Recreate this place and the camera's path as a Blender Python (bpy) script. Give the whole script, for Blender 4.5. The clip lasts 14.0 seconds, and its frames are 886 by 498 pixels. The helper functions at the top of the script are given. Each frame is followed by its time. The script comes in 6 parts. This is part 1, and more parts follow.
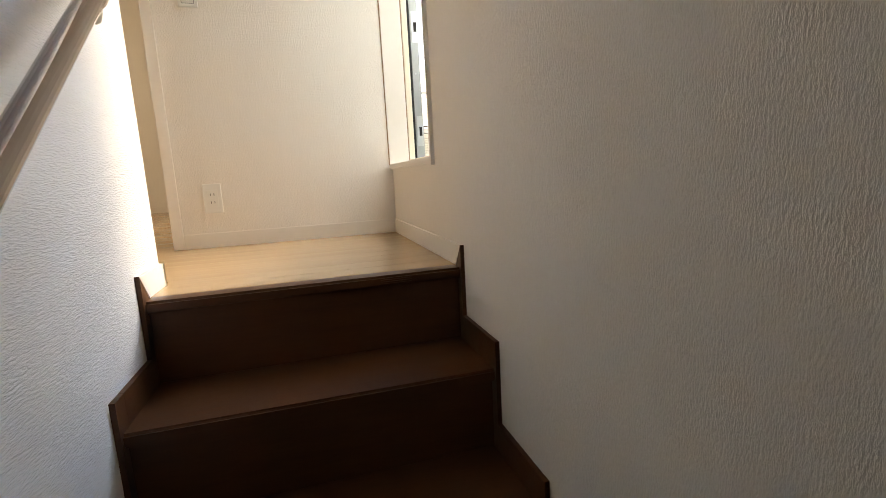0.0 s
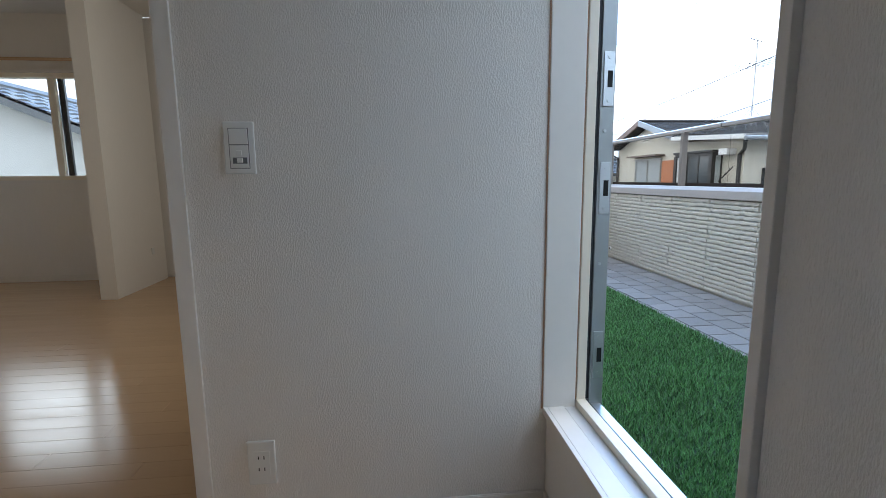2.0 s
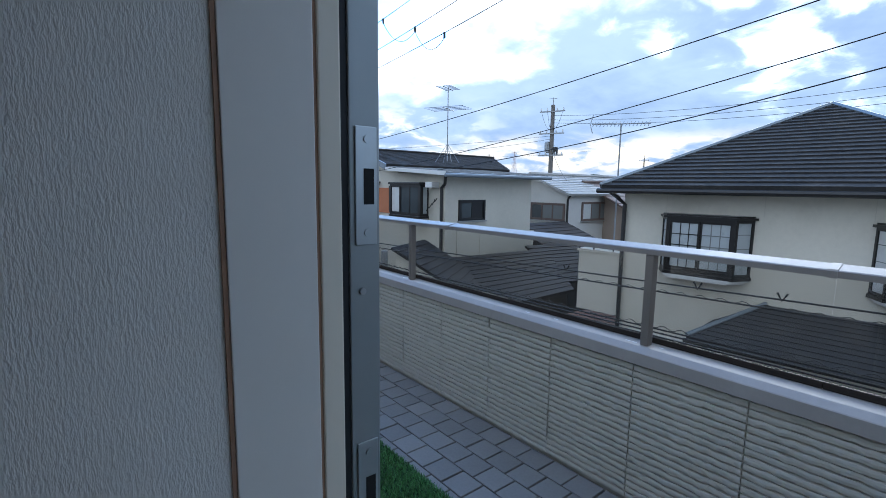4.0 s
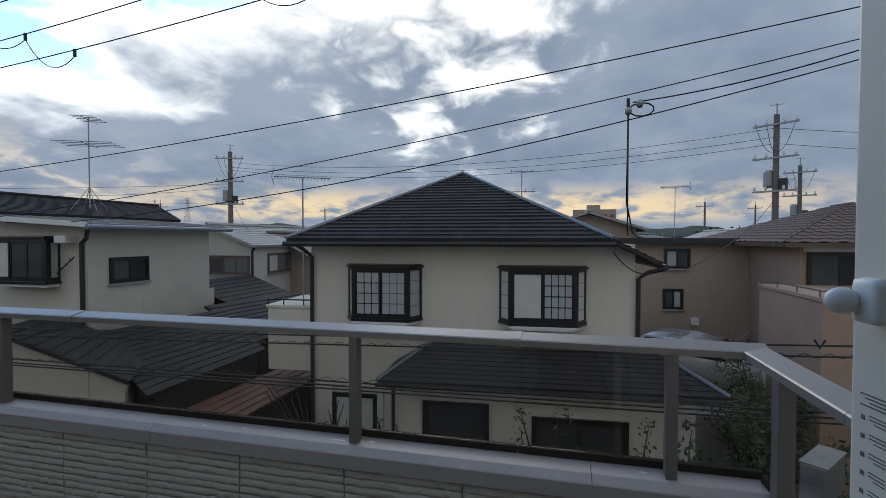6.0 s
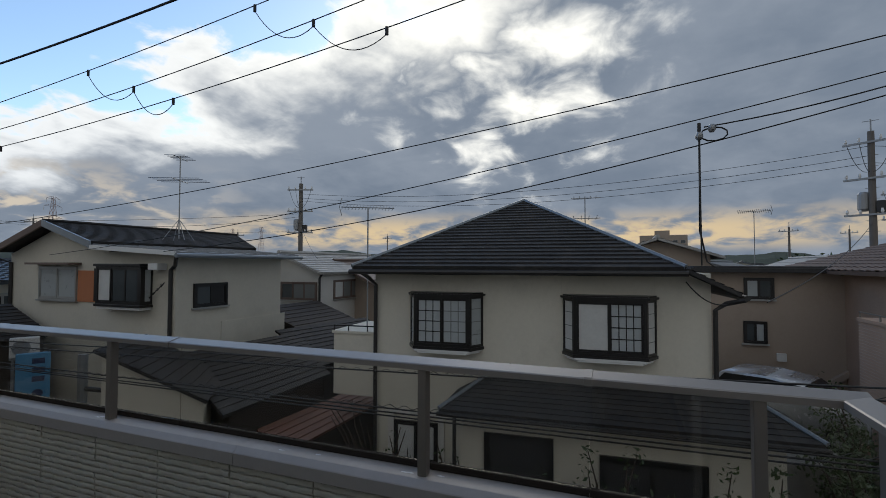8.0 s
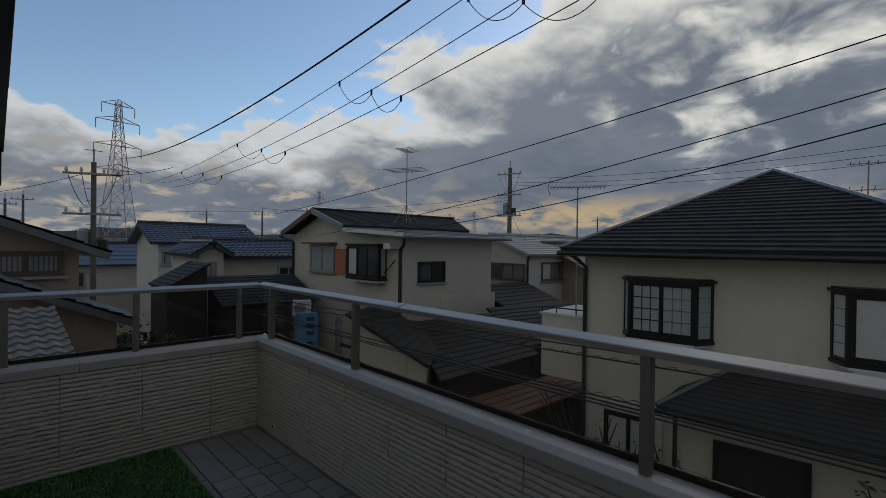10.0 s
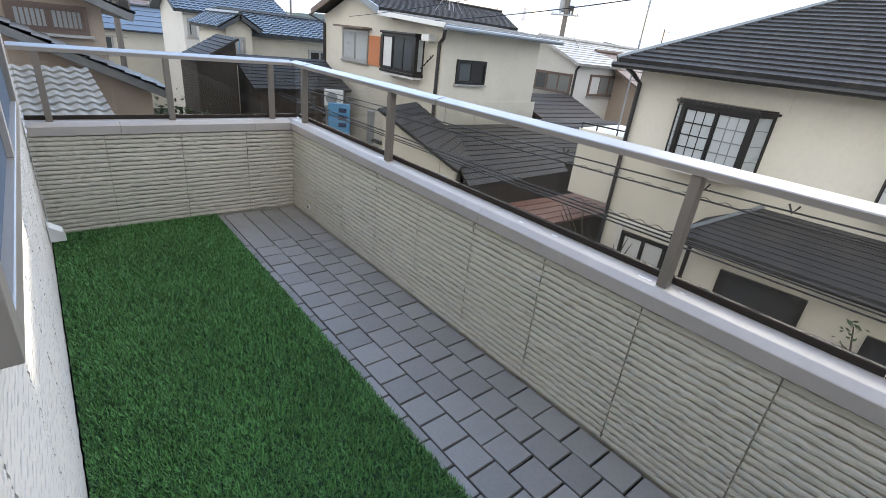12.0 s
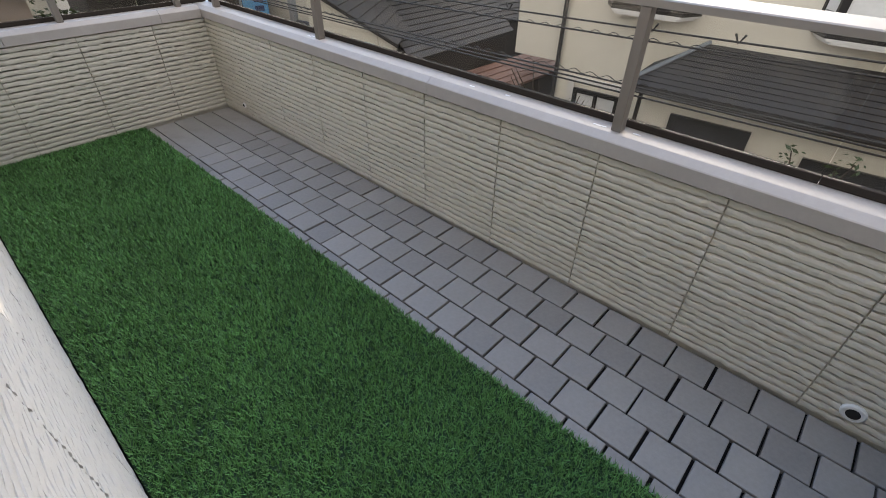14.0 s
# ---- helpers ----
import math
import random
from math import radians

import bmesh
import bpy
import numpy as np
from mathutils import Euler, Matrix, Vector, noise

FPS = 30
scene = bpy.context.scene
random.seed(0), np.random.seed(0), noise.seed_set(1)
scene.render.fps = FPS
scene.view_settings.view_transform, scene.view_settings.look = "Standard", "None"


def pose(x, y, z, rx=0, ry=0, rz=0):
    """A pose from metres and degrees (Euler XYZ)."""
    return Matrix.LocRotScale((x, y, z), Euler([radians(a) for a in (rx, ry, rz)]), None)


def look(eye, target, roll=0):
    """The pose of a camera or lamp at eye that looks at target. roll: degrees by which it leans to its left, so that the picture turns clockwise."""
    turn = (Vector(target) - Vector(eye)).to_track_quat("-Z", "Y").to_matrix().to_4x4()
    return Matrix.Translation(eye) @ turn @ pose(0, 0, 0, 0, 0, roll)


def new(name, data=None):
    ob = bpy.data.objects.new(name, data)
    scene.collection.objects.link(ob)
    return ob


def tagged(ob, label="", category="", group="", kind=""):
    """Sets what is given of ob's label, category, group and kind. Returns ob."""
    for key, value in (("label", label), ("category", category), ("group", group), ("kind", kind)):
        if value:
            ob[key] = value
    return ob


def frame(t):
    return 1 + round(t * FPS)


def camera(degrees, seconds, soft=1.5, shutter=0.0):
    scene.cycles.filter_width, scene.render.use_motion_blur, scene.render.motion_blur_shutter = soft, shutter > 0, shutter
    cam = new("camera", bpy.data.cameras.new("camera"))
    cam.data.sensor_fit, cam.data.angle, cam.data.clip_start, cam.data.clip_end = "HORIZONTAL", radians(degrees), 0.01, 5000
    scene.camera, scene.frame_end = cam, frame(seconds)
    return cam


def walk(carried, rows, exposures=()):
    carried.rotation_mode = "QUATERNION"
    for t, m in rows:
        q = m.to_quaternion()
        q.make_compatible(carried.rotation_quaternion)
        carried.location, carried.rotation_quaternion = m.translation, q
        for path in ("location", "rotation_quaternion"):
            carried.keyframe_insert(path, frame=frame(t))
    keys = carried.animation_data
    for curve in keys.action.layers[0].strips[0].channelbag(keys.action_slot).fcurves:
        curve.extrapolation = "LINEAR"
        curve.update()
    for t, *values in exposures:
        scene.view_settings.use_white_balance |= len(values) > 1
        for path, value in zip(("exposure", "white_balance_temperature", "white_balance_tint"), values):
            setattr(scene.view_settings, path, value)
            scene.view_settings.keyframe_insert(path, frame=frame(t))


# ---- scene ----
cam = camera(87.1, 14.0, soft=0.8)
PATH = [
    (0, (-0.389, -2.124, 0.25), (0.152, -0.224, -0.066), -3.1),
    (0.5, (-0.433, -1.789, 0.425), (-0.072, 0.154, 0.12), -1.5),
    (0.8, (-0.429, -1.648, 0.506), (-0.132, 0.307, 0.204), -1.1),
    (1, (-0.435, -1.566, 0.574), (-0.213, 0.396, 0.256), -1.4),
    (1.5, (-0.45, -1.367, 0.753), (-0.316, 0.602, 0.43), -1.3),
    (2, (-0.4, -1.16, 0.925), (-0.198, 0.808, 0.627), -0.6),
    (2.2, (-0.411, -1.081, 0.97), (-0.177, 0.884, 0.674), -0.5),
    (2.5, (-0.415, -0.952, 1.079), (-0.096, 0.997, 0.763), 0.1),
    (3, (-0.32, -0.765, 1.223), (0.233, 1.127, 0.889), 0.3),
    (3.5, (-0.253, -0.588, 1.408), (0.64, 1.173, 1.093), 0.5),
    (4, (-0.127, -0.466, 1.537), (1.123, 1.073, 1.272), 0.8),
    (4.2, (-0.044, -0.419, 1.562), (1.332, 1.012, 1.32), 0.8),
    (6.5, (0.202, -0.232, 1.638), (2.172, 0.112, 1.64), 0.0),
    (7, (0.203, -0.232, 1.627), (2.179, 0.070, 1.66), 0.1),
    (7.5, (0.201, -0.231, 1.642), (2.169, 0.123, 1.687), 0.0),
    (8, (0.152, -0.218, 1.671), (2.016, 0.504, 1.736), 0.1),
    (8.5, (0.225, -0.154, 1.63), (1.886, 0.957, 1.724), 1.0),
    (11, (0.229, -0.142, 1.623), (1.528, 1.37, 1.458), 1.2),
    (11.5, (0.246, -0.094, 1.581), (1.521, 1.356, 1.059), 3.7),
    (12, (0.247, -0.08, 1.565), (1.462, 1.286, 0.753), 6.6),
    (12.5, (0.236, -0.083, 1.565), (1.419, 1.268, 0.684), 7.9),
    (13, (0.231, -0.085, 1.571), (1.393, 1.255, 0.647), 8.3),
    (13.5, (0.231, -0.081, 1.566), (1.363, 1.212, 0.543), 6.6),
    (14, (0.23, -0.091, 1.533), (1.408, 0.965, 0.311), 1.1),
]

# ---------------------------------------------------------------- light
EXPOSURES = [(0, 3.52, 8700, 11), (0.5, 3.2, 7900, 10), (1.0, 2.58, 7200, 10), (1.5, 2.22, 6400, 9), (2.0, 2.05, 5850, 7), (2.5, 1.76, 5550, 4), (3.0, 1.30, 5050, 2), (4.2, 0.48, 5250, 7),
             (6.3, -0.5, 6100, 8), (7.5, -0.6, 6200, 8), (8.5, -1.1, 6300, 8), (10.8, -1.45, 6300, 8), (11.2, -1.3, 6150, 8), (11.5, -0.70, 6100, 9), (12.0, 1.5, 6500, 10), (13.5, 1.62, 6700, 10), (14.0, 1.42, 7000, 13)]
walk(cam, [(t, look(eye, target, roll)) for t, eye, target, roll in PATH], EXPOSURES)

SUN_AZ, SUN_EL = 11.5, 23.5
sun_dir = Vector((math.cos(radians(SUN_EL)) * math.cos(radians(SUN_AZ)),
                  math.cos(radians(SUN_EL)) * math.sin(radians(SUN_AZ)), math.sin(radians(SUN_EL))))


def build_world():
    world = bpy.data.worlds.new("evening_sky")
    scene.world = world
    world.use_nodes = True
    nt = world.node_tree
    N, L = nt.nodes, nt.links
    N.clear()

    def node(kind, **kw):
        n = N.new(kind)
        for k, v in kw.items():
            n.inputs[k].default_value = v
        return n

    def math_node(op, a, b=None, c=None, clamp=False):
        n = N.new("ShaderNodeMath")
        n.operation, n.use_clamp = op, clamp
        for i, v in enumerate((a, b, c)):
            if v is None:
                continue
            if isinstance(v, (int, float)):
                n.inputs[i].default_value = v
            else:
                L.new(v, n.inputs[i])
        return n.outputs[0]

    def dot(vec, d):
        n = N.new("ShaderNodeVectorMath")
        n.operation = "DOT_PRODUCT"
        L.new(vec, n.inputs[0])
        n.inputs[1].default_value = d
        return n.outputs["Value"]

    def smooth(v, a, b):
        n = N.new("ShaderNodeMapRange")
        n.interpolation_type = "SMOOTHSTEP"
        L.new(v, n.inputs["Value"])
        n.inputs["From Min"].default_value, n.inputs["From Max"].default_value = a, b
        return n.outputs["Result"]

    def mix(f, a, b):
        n = N.new("ShaderNodeMix")
        n.data_type = "RGBA"
        L.new(f, n.inputs["Factor"])
        for key, v in (("A", a), ("B", b)):
            s = [i for i in n.inputs if i.name == key and i.type == "RGBA"][0]
            if isinstance(v, tuple):
                s.default_value = (*v, 1)
            else:
                L.new(v, s)
        return [o for o in n.outputs if o.type == "RGBA"][0]

    tc = N.new("ShaderNodeTexCoord")
    d = tc.outputs["Generated"]
    sep = N.new("ShaderNodeSeparateXYZ")
    L.new(d, sep.inputs[0])
    z = math_node("MAXIMUM", sep.outputs["Z"], 0.0)
    zz = math_node("ADD", z, 0.30)
    com = N.new("ShaderNodeCombineXYZ")
    L.new(math_node("DIVIDE", sep.outputs["X"], zz), com.inputs[0])
    L.new(math_node("DIVIDE", sep.outputs["Y"], zz), com.inputs[1])
    com.inputs[2].default_value = 3.7

    sky = N.new("ShaderNodeTexSky")
    sky.sky_type, sky.sun_disc = "NISHITA", False
    sky.sun_elevation, sky.sun_rotation = radians(SUN_EL), radians(90 - SUN_AZ)
    sky.air_density, sky.dust_density, sky.ozone_density = 1.0, 0.4, 1.6

    big = node("ShaderNodeTexNoise", Scale=1.7, Detail=10.0, Roughness=0.56, Distortion=0.15)
    fine = node("ShaderNodeTexNoise", Scale=5.6, Detail=9.0, Roughness=0.52, Distortion=0.35)
    for n in (big, fine):
        L.new(com.outputs[0], n.inputs["Vector"])
    # the front of the cloud deck: clear sky towards the north-west overhead
    front = dot(d, CLEAR)
    edge = math_node("MULTIPLY_ADD", math_node("SUBTRACT", front, 1.0), -1.6, 0.465)
    low = smooth(z, 0.25, 0.08)
    edge = math_node("MULTIPLY_ADD", low, 0.26, edge)
    billows = math_node("MULTIPLY_ADD", fine.outputs["Fac"], 0.45, math_node("MULTIPLY_ADD", big.outputs["Fac"], 0.9, -0.675))
    dens = math_node("ADD", edge, billows)
    cover = smooth(dens, 0.43, 0.50)
    thick = smooth(dens, 0.48, 0.80)
    s = math_node("MAXIMUM", dot(d, tuple(sun_dir)), 0.0)
    glow = math_node("POWER", s, 22.0)
    halo = math_node("POWER", s, 5.0)
    # soft grey undersides, a little paler where the deck is thin
    tone = smooth(math_node("MULTIPLY_ADD", big.outputs["Fac"], 0.65, math_node("MULTIPLY", fine.outputs["Fac"], 0.35)), 0.34, 0.66)
    toward = smooth(dot(d, (0.985, 0.174, 0.0)), -0.9, 0.7)
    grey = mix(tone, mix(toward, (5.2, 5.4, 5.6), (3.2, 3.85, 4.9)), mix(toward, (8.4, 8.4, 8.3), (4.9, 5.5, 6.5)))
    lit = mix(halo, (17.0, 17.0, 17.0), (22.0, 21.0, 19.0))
    rim = math_node("MULTIPLY", math_node("SUBTRACT", 1.0, thick), 0.92)
    opened = smooth(math_node("MULTIPLY_ADD", glow, 0.46, math_node("MULTIPLY_ADD", fine.outputs["Fac"], 0.9, math_node("MULTIPLY", big.outputs["Fac"], 0.5))), 0.97, 1.30)
    cloud = mix(math_node("MAXIMUM", rim, opened), grey, lit)
    # the clear strip low on the horizon under the sun, and evening-lit streaks away from it
    strip = math_node("MULTIPLY", smooth(z, 0.12, 0.065), smooth(z, 0.02, 0.05))
    strip = math_node("MULTIPLY", strip, smooth(fine.outputs["Fac"], 0.36, 0.60))
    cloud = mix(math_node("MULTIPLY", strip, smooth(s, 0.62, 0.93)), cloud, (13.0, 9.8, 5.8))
    streak = math_node("MULTIPLY", smooth(z, 0.21, 0.10), smooth(fine.outputs["Fac"], 0.50, 0.66))
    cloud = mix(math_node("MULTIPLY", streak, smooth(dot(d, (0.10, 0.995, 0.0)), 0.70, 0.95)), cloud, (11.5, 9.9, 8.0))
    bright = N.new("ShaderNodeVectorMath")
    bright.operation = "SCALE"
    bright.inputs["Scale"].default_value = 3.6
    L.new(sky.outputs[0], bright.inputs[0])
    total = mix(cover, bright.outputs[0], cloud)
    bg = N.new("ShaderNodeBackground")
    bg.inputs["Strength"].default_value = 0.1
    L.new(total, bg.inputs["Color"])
    out = N.new("ShaderNodeOutputWorld")
    L.new(bg.outputs[0], out.inputs["Surface"])


CLEAR = (0.174, 0.824, 1.041)
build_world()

sun = new("sun", bpy.data.lights.new("sun", "SUN"))
sun.data.energy, sun.data.angle, sun.data.color = 0.5, radians(28), (1.0, 0.93, 0.82)
sun.matrix_basis = look(sun_dir * 30, (0, 0, 0))


# ---------------------------------------------------------------- materials
def material(name, color, rough=0.6, vary=0.12, grain=40.0, broad=3.0, bump=0.0, bump_scale=200.0, stretch=(1, 1, 1),
             metal=0.0, spec=0.5, object_vary=0.0, stain=None, coat=0.0):
    """A surface with grain and broad variation of tone, fine relief, and optional stains."""
    m = bpy.data.materials.new(name)
    m.use_nodes = True
    nt = m.node_tree
    N, L = nt.nodes, nt.links
    b = N["Principled BSDF"]
    b.inputs["Metallic"].default_value = metal
    b.inputs["Specular IOR Level"].default_value = spec
    b.inputs["Coat Weight"].default_value = coat
    tc = N.new("ShaderNodeTexCoord")
    mp = N.new("ShaderNodeMapping")
    mp.inputs["Scale"].default_value = stretch
    L.new(tc.outputs["Object"], mp.inputs["Vector"])

    def noise_at(scale, detail=4.0, rough_=0.6):
        n = N.new("ShaderNodeTexNoise")
        n.inputs["Scale"].default_value, n.inputs["Detail"].default_value, n.inputs["Roughness"].default_value = scale, detail, rough_
        L.new(mp.outputs[0], n.inputs["Vector"])
        return n.outputs["Fac"]

    def mth(op, a, b_=0.0):
        n = N.new("ShaderNodeMath")
        n.operation = op
        for i, v in enumerate((a, b_)):
            if isinstance(v, (int, float)):
                n.inputs[i].default_value = v
            else:
                L.new(v, n.inputs[i])
        return n.outputs[0]

    g, w = noise_at(grain), noise_at(broad, 5.0)
    f = mth("ADD", mth("MULTIPLY", mth("SUBTRACT", g, 0.5), vary * 1.6), mth("MULTIPLY", mth("SUBTRACT", w, 0.5), vary * 2.2))
    if object_vary:
        info = N.new("ShaderNodeObjectInfo")
        f = mth("ADD", f, mth("MULTIPLY", mth("SUBTRACT", info.outputs["Random"], 0.5), object_vary))
    f = mth("ADD", f, 1.0)
    col = N.new("ShaderNodeVectorMath")
    col.operation = "SCALE"
    col.inputs[0].default_value = color
    L.new(f, col.inputs["Scale"])
    source = col.outputs[0]
    if stain:
        st = N.new("ShaderNodeMapRange")
        L.new(noise_at(stain[1], 6.0, 0.7), st.inputs["Value"])
        st.inputs["From Min"].default_value, st.inputs["From Max"].default_value = 0.5, 0.72
        st.inputs["To Max"].default_value = stain[2]
        mx = N.new("ShaderNodeMix")
        mx.data_type = "RGBA"
        L.new(st.outputs["Result"], mx.inputs["Factor"])
        sa, sb = [i for i in mx.inputs if i.type == "RGBA"]
        L.new(source, sa)
        sb.default_value = (*stain[0], 1)
        source = [o for o in mx.outputs if o.type == "RGBA"][0]
    L.new(source, b.inputs["Base Color"])
    L.new(mth("ADD", mth("MULTIPLY", mth("SUBTRACT", w, 0.5), 0.25), rough), b.inputs["Roughness"])
    if bump:
        bp = N.new("ShaderNodeBump")
        bp.inputs["Strength"].default_value, bp.inputs["Distance"].default_value = min(bump, 1.0), 0.002 * max(bump, 1.0)
        L.new(noise_at(bump_scale, 3.0), bp.inputs["Height"])
        L.new(bp.outputs[0], b.inputs["Normal"])
    return m


def glass_material(name, tint=(1, 1, 1), rough=0.0):
    m = bpy.data.materials.new(name)
    m.use_nodes = True
    nt = m.node_tree
    N, L = nt.nodes, nt.links
    N.remove(N["Principled BSDF"])
    tr, gl, mx, fr = N.new("ShaderNodeBsdfTransparent"), N.new("ShaderNodeBsdfGlossy"), N.new("ShaderNodeMixShader"), N.new("ShaderNodeLayerWeight")
    tr.inputs["Color"].default_value = (*tint, 1)
    gl.inputs["Roughness"].default_value = rough
    pw, sc = N.new("ShaderNodeMath"), N.new("ShaderNodeMath")
    pw.operation, sc.operation = "POWER", "MULTIPLY_ADD"
    pw.inputs[1].default_value, sc.inputs[1].default_value, sc.inputs[2].default_value = 4.0, 0.4, 0.03
    L.new(fr.outputs["Facing"], pw.inputs[0])
    L.new(pw.outputs[0], sc.inputs[0])
    L.new(sc.outputs[0], mx.inputs[0])
    L.new(tr.outputs[0], mx.inputs[1])
    L.new(gl.outputs[0], mx.inputs[2])
    L.new(mx.outputs[0], N["Material Output"].inputs["Surface"])
    return m


